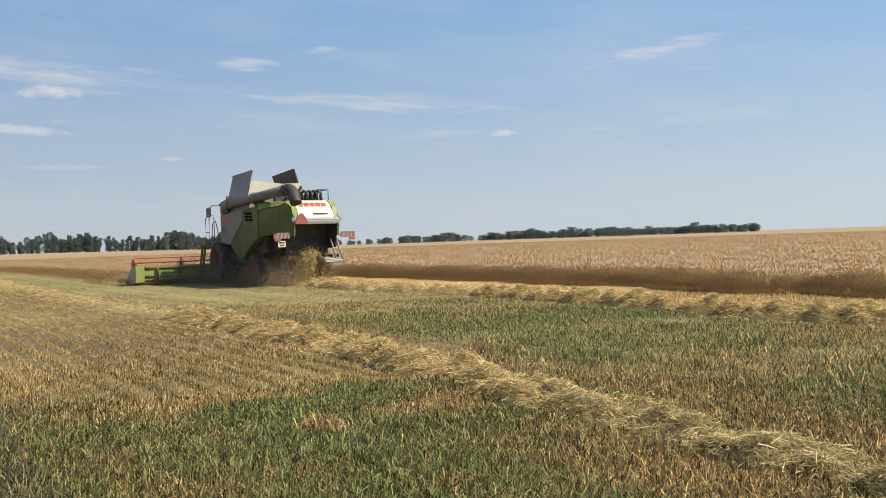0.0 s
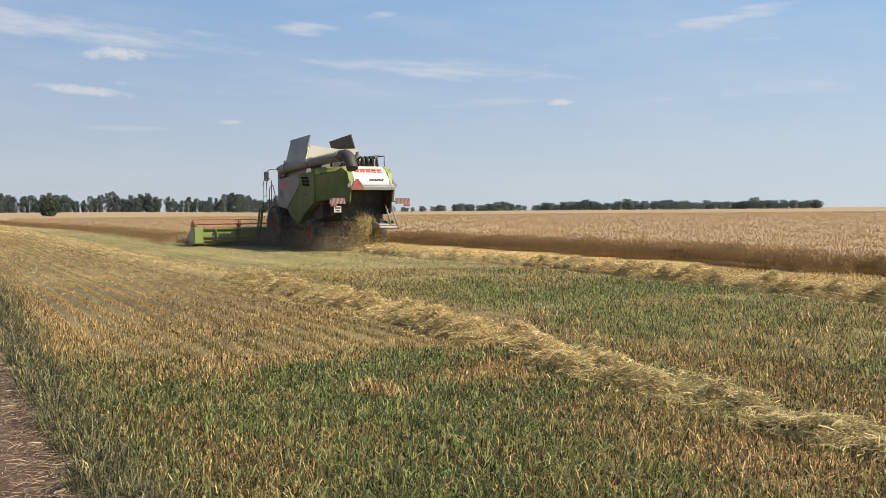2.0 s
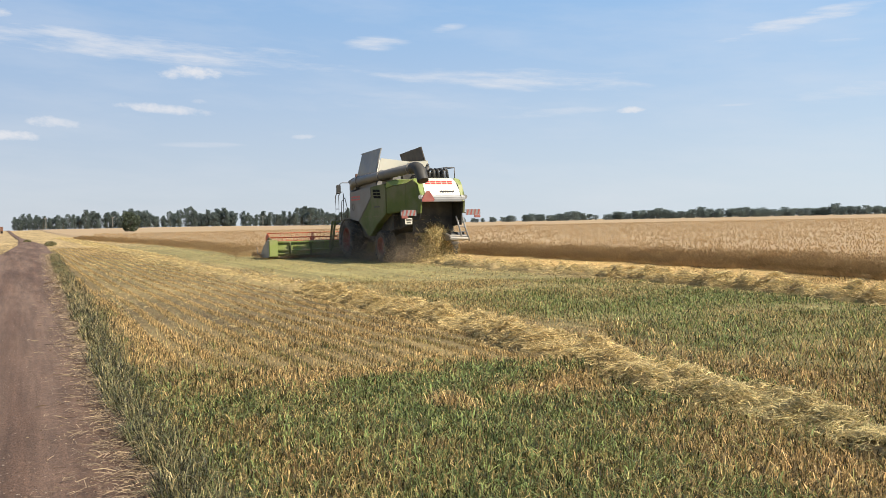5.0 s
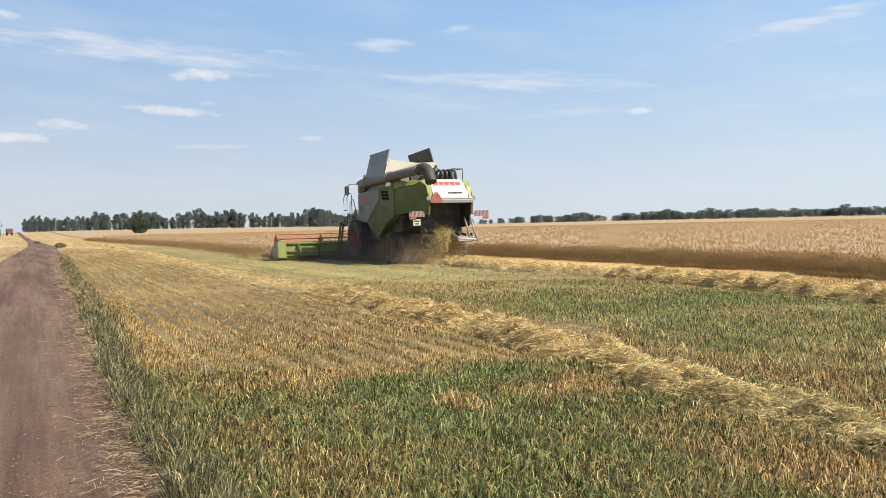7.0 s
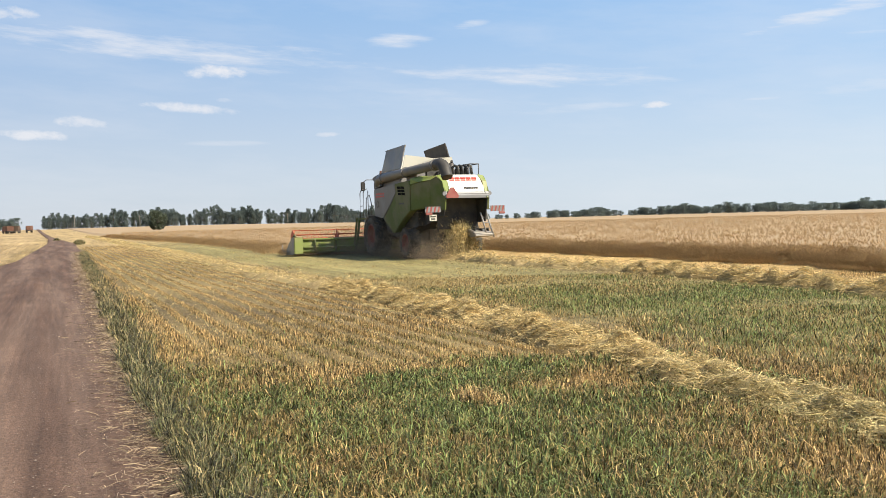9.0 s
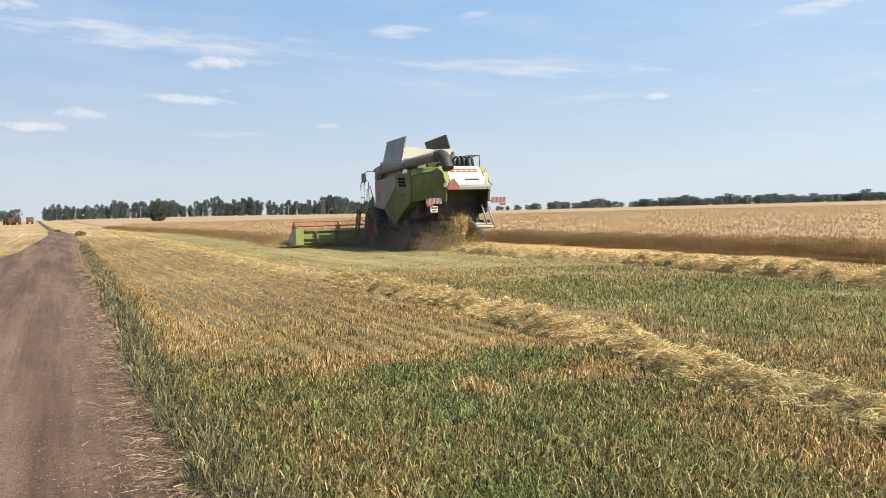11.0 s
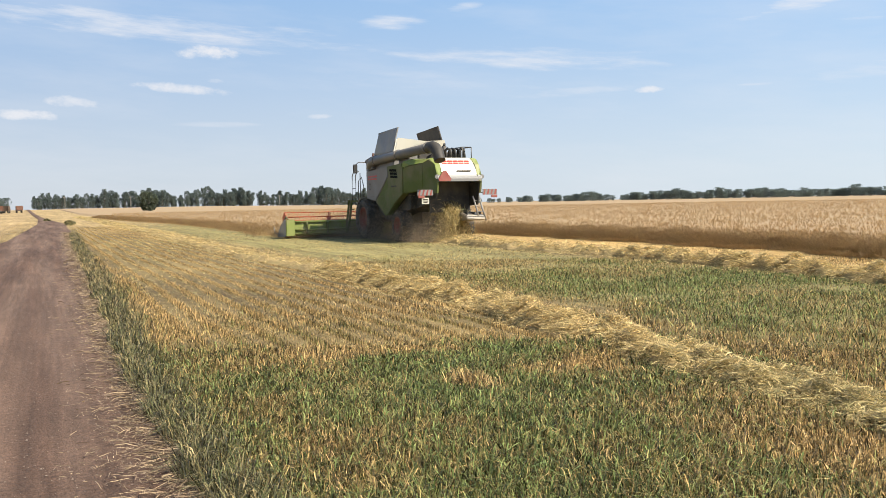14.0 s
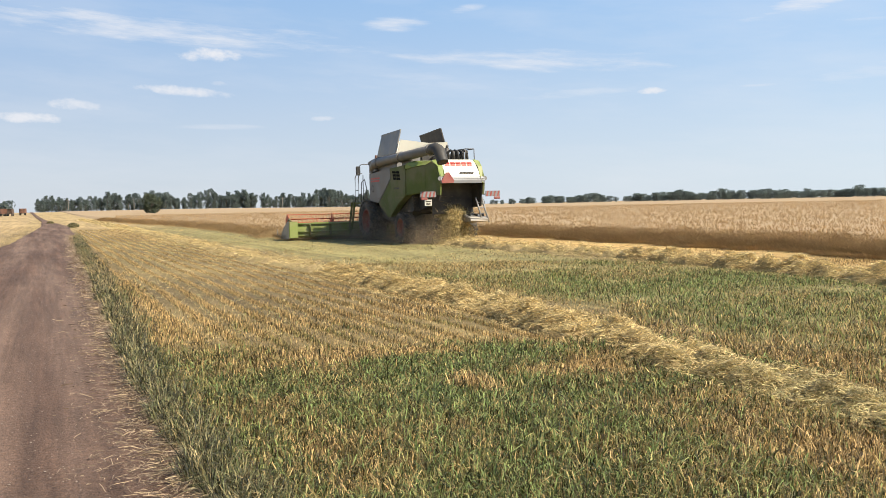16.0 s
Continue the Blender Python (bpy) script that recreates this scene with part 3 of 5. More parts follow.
M_STRAWBED = material("matted_straw", (0.46, 0.335, 0.150), (0.20, 0.140, 0.060), 30.0, 0.95, bump=1.0, bump_scale=60.0, third=(0.26, 0.20, 0.085), third_scale=2.5)
straw_row("straw_row", "pale yellow row of cut straw lying on stubble", ROW1_Y, ROW1_X, -24.0, 190.0, 0.48, 0.175, 150000, 0.085, 0.0041, 50, 0.30)
straw_row("straw_row", "fresh golden row of straw behind the harvester", ROW2_Y, ROW2_X, -24.0, 32.0, 0.52, 0.23, 75000, 0.11, 0.0054, 60, 0.10)


def chopped_straw():
    """Short straws dropped between the stubble rows."""
    r = np.random.RandomState(66)
    n = 13000
    y = 6.8 + 40 * r.uniform(0, 1, n) ** 2.0
    a, b = np.interp(y, ROAD_Y, ROAD_R) + 0.8, np.interp(y, ROW1_Y, ROW1_X)
    x = a + (b - a) * r.uniform(0, 1, n)
    k = 1 + np.clip(y - 8, 0, 60) / 14
    me = strands("chopped_straw", np.column_stack([x, y, r.uniform(0.0, 0.035, n)]), 0.075 * r.uniform(0.3, 1.3, n) * k ** 0.5, 0.0032 * k, 0.35, np.clip(r.normal(0.45, 0.3, n), 0, 1), M_STRAW, r)
    tagged(new("chopped_straw", me), "short chopped straws lying between the stubble rows", "straw", kind="stuff")


chopped_straw()


# ---- standing wheat ----
def wheat_canopy():
    ys = np.array(sorted(set([-50 + 0.45 * k for k in range(int(110 / 0.45))] + geometric(60, 1400, 0.6, 1.035))))
    off = np.array([0.9, 1.3, 1.7] + geometric(2.1, 1600, 0.35, 1.06))
    xe = np.interp(ys, CROP_Y, CROP_X) + 0.9 * (waves(ys, ys * 0, 1.2, 70) - 0.5)
    X = xe[:, None] + off[None, :]
    Y = np.repeat(ys[:, None], len(off), 1)
    Z = 0.37 + 0.09 * (waves(X, Y, 1.3, 71) - 0.5) + 0.05 * (np.random.RandomState(9).uniform(0, 1, X.shape) - 0.5)
    Z += rise(X, Y)
    Z[:, 0] = -0.05
    Z[:, 1] *= 0.34
    Z[:, 2] *= 0.66
    n = len(off)
    i = (np.arange(len(ys) - 1)[:, None] * n + np.arange(n - 1)[None, :]).reshape(-1, 1)
    return raw_mesh("wheat_field", np.stack([X, Y, Z], -1).reshape(-1, 3), i + [0, 1, n + 1, n], None, M_CROP, None, False)


def wheat_stalks(x, y, z0, tall, wide, r, name, out=0.0):
    """A stalk with a plump, nodding ear."""
    n = len(x)
    t, way = r.uniform(0, 2 * np.pi, n), r.uniform(0, 2 * np.pi, n)
    s = np.stack([np.cos(t), np.sin(t), np.zeros(n)], 1)
    q = np.stack([-np.sin(t), np.cos(t), np.zeros(n)], 1)
    b = np.column_stack([x, y, z0])
    nod = np.stack([np.cos(way), np.sin(way), np.zeros(n)], 1) * (0.16 * r.uniform(0.2, 1.2, n))[:, None]
    nod[:, 0] -= out * r.uniform(0, 1, n) ** 2
    neck = b + nod
    neck[:, 2] = tall - 0.08
    tip = neck + nod * 0.8
    tip[:, 2] = tall + r.uniform(-0.03, 0.03, n)
    belly = neck * 0.5 + tip * 0.5
    w = wide[:, None] if np.ndim(wide) else wide
    co = np.stack([b - s * w * 0.38, b + s * w * 0.38, neck - s * w * 0.32, neck + s * w * 0.32,
                   belly + s * w, belly - s * w, belly + q * w, belly - q * w, tip], 1).reshape(-1, 3)
    k = np.arange(n)[:, None] * 9
    tris = np.concatenate([k + f for f in ([2, 3, 4], [2, 4, 6], [2, 6, 5], [2, 5, 7], [2, 7, 4], [8, 4, 6], [8, 6, 5], [8, 5, 7], [8, 7, 4])])
    d = np.stack([np.full(n, 0.2)] * 2 + [np.full(n, 0.5)] * 2 + [np.full(n, 0.85)] * 5, 1)
    d = (d + r.normal(0, 0.15, n)[:, None]).clip(0, 1).ravel()
    return raw_mesh(name, co, k + [0, 1, 3, 2], tris, M_WHEAT, d)


def build_wheat():
    tagged(new("wheat_field", wheat_canopy()), "dense field of ripe standing wheat", "wheat", kind="stuff")
    r = np.random.RandomState(77)
    # edge facing the cut ground
    n = 56000
    y = r.uniform(7, 42, n)
    pick = r.uniform(0, 1, n)
    y = np.where(pick < 0.25, 42 + 125 * r.uniform(0, 1, n) ** 1.3, np.where(pick > 0.92, r.uniform(-6, 7, n), y))
    xe = np.interp(y, CROP_Y, CROP_X) + 0.9 * (waves(y, y * 0, 1.2, 70) - 0.5)
    x = xe + np.abs(r.normal(0, 0.85, n)) - 0.45 * waves(y, y * 0 + 5, 0.5, 78)
    tall = 0.47 + 0.10 * (waves(x, y, 1.0, 72) - 0.5) + r.normal(0, 0.05, n)
    tall *= np.clip(0.52 + 0.46 * (x - xe) / 1.1 + r.normal(0, 0.09, n), 0.4, 1.06)
    me = wheat_stalks(x, y, np.full(n, -0.02), tall, 0.011 * (1 + np.clip(y - 40, 0, 200) / 40), r, "wheat_edge", 0.22)
    tagged(new("wheat_edge", me), "brown wheat stalks at the cut edge", "wheat", kind="stuff")
    # ears above the canopy, thinning out with distance
    n = 120000
    k = 0.5
    rr = r.uniform(16 ** k, 260 ** k, n) ** (1 / k)
    a = np.radians(r.uniform(4, 72, n))
    x, y = rr * np.sin(a), rr * np.cos(a)
    ok = x > np.interp(y, CROP_Y, CROP_X) + 0.3
    x, y = x[ok], y[ok]
    n = len(x)
    z = 0.46 + 0.09 * (waves(x, y, 1.3, 71) - 0.5) + r.normal(0, 0.045, n)
    w = 0.009 + 0.00022 * np.hypot(x, y)
    t, way = r.uniform(0, 6.28, n), r.uniform(0, 6.28, n)
    low = np.column_stack([x, y, z - 0.10])
    top = low + np.column_stack([np.cos(way) * 0.07, np.sin(way) * 0.07, np.full(n, 0.11)])
    mid = (low + top) / 2
    ring = [mid + np.column_stack([np.cos(t + q) * w, np.sin(t + q) * w, np.zeros(n)]) for q in (0, 2.094, 4.189)]
    co = np.stack([low, *ring, top], 1).reshape(-1, 3)
    q = np.arange(n)[:, None] * 5
    tris = np.concatenate([q + f for f in ([0, 2, 1], [0, 3, 2], [0, 1, 3], [4, 1, 2], [4, 2, 3], [4, 3, 1])])
    d = np.repeat(np.clip(r.normal(0.7, 0.2, n), 0, 1), 5)
    tagged(new("wheat_ears", raw_mesh("wheat_ears", co, None, tris, M_WHEAT, d)), "pale nodding ears of ripe wheat", "wheat", kind="stuff")


build_wheat()


# ---- trees ----
def limb(bm, a, b, ra, rb, seg=7):
    a, b = Vector(a), Vector(b)
    m = Matrix.Translation((a + b) / 2) @ (b - a).to_track_quat("Z", "Y").to_matrix().to_4x4()
    bmesh.ops.create_cone(bm, cap_ends=True, segments=seg, radius1=ra, radius2=rb, depth=(b - a).length, matrix=m)


def part(name, bm, mat, parent, label=""):
    me = bpy.data.meshes.new(name)
    bm.normal_update()
    bm.to_mesh(me)
    bm.free()
    me.materials.append(mat)
    ob = new(name, me)
    ob.parent = parent
    if label:
        tagged(ob, label)
    return ob


def thing(name, label, category, at=None, group="", kind=""):
    ob = new(name)
    ob.matrix_world = at or Matrix()
    return tagged(ob, label, category, group, kind)


def tree(label, tall, spread, low, count, leaf, seed, group="", leaves=None):
    """A tapered trunk with limbs and a ragged crown of leaf sprays."""
    r = np.random.RandomState(seed)
    ob = thing("tree", label, "tree", group=group)
    bm = bmesh.new()
    limb(bm, (0, 0, -0.3), (0, 0, tall * 0.75), tall * 0.018 + 0.06, 0.04)
    centres = []
    for i in range(26):
        a, h = r.uniform(0, 6.28), r.uniform(low + 0.05, 0.95)
        reach = spread * r.uniform(0.35, 0.85) * (1 - abs(h - 0.5) * 0.9)
        c = (math.cos(a) * reach, math.sin(a) * reach, tall * h + reach * 0.2)
        limb(bm, (0, 0, tall * max(h - 0.12, 0.1)), c, 0.07, 0.02, 5)
        centres.append((*c, spread * r.uniform(0.2, 0.42)))
    centres.append((0, 0, tall * 0.88, spread * 0.4))
    centres.append((0, 0, tall * 0.6, spread * 0.6))
    part("trunk", bm, M_BARK, ob)
    c = np.array(centres)[r.randint(0, len(centres), count)]
    d = r.normal(0, 1, (count, 3))
    d /= np.linalg.norm(d, axis=1)[:, None]
    p = c[:, :3] + d * (c[:, 3] * r.uniform(0.45, 1.05, count) ** 0.5)[:, None] * [1, 1, 1.25]
    p[:, 2] = np.where(p[:, 2] > tall, tall - 0.9 * (p[:, 2] - tall), np.maximum(p[:, 2], tall * low * 0.8))
    u = r.normal(0, 1, (count, 3))
    u /= np.linalg.norm(u, axis=1)[:, None]
    v = np.cross(u, r.normal(0, 1, (count, 3)))
    v /= np.linalg.norm(v, axis=1)[:, None] + 1e-6
    s = (leaf * r.uniform(0.6, 1.4, count))[:, None]
    co = np.stack([p - u * s, p - v * s * 0.6, p + u * s, p + v * s * 0.6], 1).reshape(-1, 3)
    k = np.arange(count)[:, None] * 4
    me = raw_mesh("crown", co, k + [0, 1, 2, 3], None, leaves or M_LEAF_HAZED, np.repeat(r.uniform(0, 1, count), 4))
    cr = new("crown", me)
    cr.parent = ob
    return ob


def polar(az, dist, z=0.0):
    x, y = dist * math.sin(radians(az)), dist * math.cos(radians(az))
    return x, y, z + float(rise(x, y))


def plant_trees():
    r = random.Random(12)
    lone = tree("broad round dark green tree alone in the field", 7.2, 3.4, 0.05, 3600, 0.26, 5, "", M_LEAF_DARK_HAZED)
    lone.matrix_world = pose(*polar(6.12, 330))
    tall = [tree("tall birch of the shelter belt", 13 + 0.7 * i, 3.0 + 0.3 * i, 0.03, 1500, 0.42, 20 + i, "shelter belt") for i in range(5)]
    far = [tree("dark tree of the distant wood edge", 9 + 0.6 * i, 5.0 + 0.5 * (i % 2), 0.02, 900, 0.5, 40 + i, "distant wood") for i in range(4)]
    used = set()

    def put(pool, az, dist, s):
        k = r.randrange(len(pool))
        broad = 1.2 if pool is far else 1.0
        at = pose(*polar(az, dist), 0, 0, r.uniform(0, 360)) @ Matrix.Diagonal((s * broad, s * broad, s * r.uniform(0.85, 1.15), 1))
        if k in used and pool is tall or (k + 100) in used and pool is far:
            copy_thing(pool[k], at).matrix_basis = at
        else:
            used.add(k if pool is tall else k + 100)
            pool[k].matrix_basis = at

    for i in range(165):
        az = -0.35 + 20.4 * (i + r.uniform(-0.6, 0.6)) / 165
        if 4.42 < az < 4.62 or 9.28 < az < 9.5 or 12.5 < az < 12.85:
            continue
        size = 0.84 + 0.22 * math.sin(az * 1.7 + 0.4) * math.sin(az * 0.63) + r.uniform(-0.13, 0.13)
        size *= 0.8 if az < 1.6 else 1.0
        put(tall, az, 780 + r.uniform(-20, 30), size)
    for i in range(26):
        put(tall, 20.1 + 4.4 * i / 26 + r.uniform(-0.1, 0.1), 800 + r.uniform(-15, 25), r.uniform(0.6, 0.95))
    for i in range(165):
        az = 24.5 + 29.5 * (i + r.uniform(-0.9, 0.9)) / 165
        size = 0.90 + 0.10 * math.sin(az * 1.3) + r.choice((-0.25, -0.1, 0.0, 0.12, 0.3)) * r.random()
        if az < 31 or 35 < az < 36.8:
            size *= 0.72
            if r.random() < 0.45:
                continue
        if 43.6 < az < 44.0:
            continue
        put(far, az, 1000 + r.uniform(-20, 30), size)
    for i in range(22):
        put(far, -7.0 + 5.3 * i / 22, 1000 + r.uniform(-20, 40), r.uniform(0.9, 1.25))


plant_trees()


# ---- combine harvester: heading along +y, the front axle over its origin ----
M_GREEN = material("green_paint", (0.100, 0.126, 0.030), (0.080, 0.100, 0.025), 1.5, 0.7, third=(0.140, 0.134, 0.066), third_scale=1.1, spec=0.25)
M_LIME = material("lime_paint", (0.195, 0.245, 0.052), (0.165, 0.205, 0.048), 2.0, 0.5, third=(0.23, 0.235, 0.095), third_scale=1.4, spec=0.3)
M_GREY = material("grey_paint", (0.18, 0.175, 0.165), (0.15, 0.145, 0.135), 1.2, 0.45, third=(0.15, 0.135, 0.115), third_scale=0.9, spec=0.25)
M_STEEL = material("dusty_galvanised_steel", (0.24, 0.23, 0.215), (0.19, 0.18, 0.16), 1.6, 0.5, 0.35, third=(0.30, 0.26, 0.20), third_scale=1.0)
M_TUBE = material("grey_tube_paint", (0.135, 0.13, 0.122), (0.11, 0.105, 0.098), 1.3, 0.45, third=(0.16, 0.14, 0.115), third_scale=1.2)
M_WHITE = material("white_paint", (0.54, 0.52, 0.43), (0.48, 0.455, 0.37), 1.6, 0.4, third=(0.54, 0.50, 0.40), third_scale=1.2, spec=0.5)
M_SILVER = material("silver_band", (0.20, 0.20, 0.195), (0.17, 0.165, 0.16), 2.0, 0.5, 0.1)
M_BLACK = material("black_plastic", (0.022, 0.022, 0.022), (0.035, 0.033, 0.03), 3.0, 0.6, third=(0.06, 0.052, 0.04), third_scale=1.5)
M_VENT = material("vent_black", (0.008, 0.008, 0.008), (0.014, 0.013, 0.012), 3.0, 0.9, spec=0.05)
M_RUBBER = material("dusty_rubber", (0.035, 0.033, 0.03), (0.06, 0.052, 0.043), 4.0, 0.85, third=(0.10, 0.085, 0.065), third_scale=2.0)
M_RED = material("red_paint", (0.55, 0.045, 0.03), (0.42, 0.04, 0.03), 3.0, 0.45)
M_FADED = material("faded_red_paint", (0.25, 0.058, 0.048), (0.20, 0.052, 0.045), 3.0, 0.6, third=(0.24, 0.09, 0.07), third_scale=2.5)
M_RIM = material("dull_red_rim", (0.20, 0.04, 0.03), (0.15, 0.04, 0.03), 3.0, 0.7, third=(0.16, 0.09, 0.065), third_scale=2.0)
M_ORANGE = material("orange_red_paint", (0.56, 0.125, 0.06), (0.47, 0.12, 0.065), 2.0, 0.6)
M_GLASS = material("dark_tinted_glass", (0.03, 0.045, 0.05), (0.025, 0.035, 0.04), 1.0, 0.08, spec=0.8)
M_IRON = material("dark_iron", (0.07, 0.065, 0.06), (0.11, 0.095, 0.08), 4.0, 0.6, 0.4)


def box(bm, x0, x1, y0, y1, z0, z1, m=None):
    t = Matrix.Translation(((x0 + x1) / 2, (y0 + y1) / 2, (z0 + z1) / 2)) @ Matrix.Diagonal((x1 - x0, y1 - y0, z1 - z0, 1))
    return bmesh.ops.create_cube(bm, size=1, matrix=(m @ t) if m else t)


def slab(bm, pts, off):
    """A flat polygon of 3D corners, given thickness along off."""
    off = Vector(off)
    a = [bm.verts.new(p) for p in pts]
    b = [bm.verts.new(Vector(p) + off) for p in pts]
    bm.faces.new(a)
    bm.faces.new(b[::-1])
    for i in range(len(pts)):
        bm.faces.new((a[i - 1], b[i - 1], b[i], a[i]))
    bmesh.ops.recalc_face_normals(bm, faces=bm.faces)


def prism(bm, yz, x0, x1):
    slab(bm, [(x0, y, z) for y, z in yz], (x1 - x0, 0, 0))


def soften(bm, width=0.02, seg=2):
    bmesh.ops.bevel(bm, geom=bm.edges[:], offset=width, segments=seg, affect="EDGES", clamp_overlap=True)


def pipe(bm, pts, rad, seg=10, caps=True):
    """A tube along a chain of points."""
    pts = [Vector(p) for p in pts]
    rads = rad if isinstance(rad, (list, tuple)) else [rad] * len(pts)
    rings = []
    for i, p in enumerate(pts):
        d = (pts[min(i + 1, len(pts) - 1)] - pts[max(i - 1, 0)]).normalized()
        q = d.to_track_quat("Z", "Y")
        rings.append([bm.verts.new(p + q @ Vector((math.cos(6.28319 * k / seg) * rads[i], math.sin(6.28319 * k / seg) * rads[i], 0))) for k in range(seg)])
    for a, b in zip(rings, rings[1:]):
        for k in range(seg):
            bm.faces.new((a[k - 1], a[k], b[k], b[k - 1])).smooth = True
    if caps:
        bm.faces.new(rings[0][::-1])
        bm.faces.new(rings[-1])


def lathe(bm, profile, seg=40):
    """Profile of (x, radius), turned about the x axis."""
    rings = [[bm.verts.new((x, r * math.cos(6.28319 * k / seg), r * math.sin(6.28319 * k / seg))) for k in range(seg)] for x, r in profile]
    for a, b in zip(rings, rings[1:]):
        for k in range(seg):
            bm.faces.new((a[k - 1], a[k], b[k], b[k - 1])).smooth = True
    bmesh.ops.recalc_face_normals(bm, faces=bm.faces)


def moved(ob, m):
    ob.matrix_basis = m
    return ob


def wheel(parent, x, y, rad, wide, side, lugs):
    bm = bmesh.new()
    w = wide / 2
    lathe(bm, [(-w * 0.80, rad * 0.56), (-w, rad * 0.72), (-w * 0.98, rad * 0.88), (-w * 0.8, rad * 0.945), (0, rad * 0.955),
               (w * 0.8, rad * 0.945), (w * 0.98, rad * 0.88), (w, rad * 0.72), (w * 0.80, rad * 0.56)])
    for k in range(lugs):
        for s in (-1, 1):
            t = Matrix.Rotation(6.28319 * (k + (0.5 if s > 0 else 0)) / lugs, 4, "X") @ Matrix.Translation((s * w * 0.5, 0, rad * 0.955)) @ Matrix.Rotation(s * 0.6, 4, "Z")
            box(bm, -w * 0.56, w * 0.56, -0.03, 0.03, -0.03, rad * 0.05, t)
    tread = bm
    bm = bmesh.new()
    o = side * w
    lathe(bm, [(o * 0.86, rad * 0.60), (o * 0.92, rad * 0.57), (o * 0.80, rad * 0.53), (o * 0.35, rad * 0.46), (o * 0.30, rad * 0.25),
               (o * 0.42, rad * 0.22), (o * 0.55, rad * 0.13), (o * 0.55, rad * 0.01)], 32)
    for k in range(10):
        t = Matrix.Rotation(6.28319 * k / 10, 4, "X")
        box(bm, min(o * 0.28, o * 0.40), max(o * 0.28, o * 0.40), -0.02, 0.02, rad * 0.32, rad * 0.37, t)
    wh = part("wheel", bm, M_RIM, parent, "dull red wheel in a black tyre")
    wh.matrix_basis = pose(x, y, rad)
    part("tyre", tread, M_RUBBER, wh, "dusty black lugged tyre")
    return wh


def cut_lines(parent, name, label, mat, blocks):
    bm = bmesh.new()
    for b in blocks:
        box(bm, *b)
    return part(name, bm, mat, parent, label)


COMBINE = (15.32, 38.10)
COMBINE_AT = pose(*COMBINE, 0, 0, 0, -1.2)


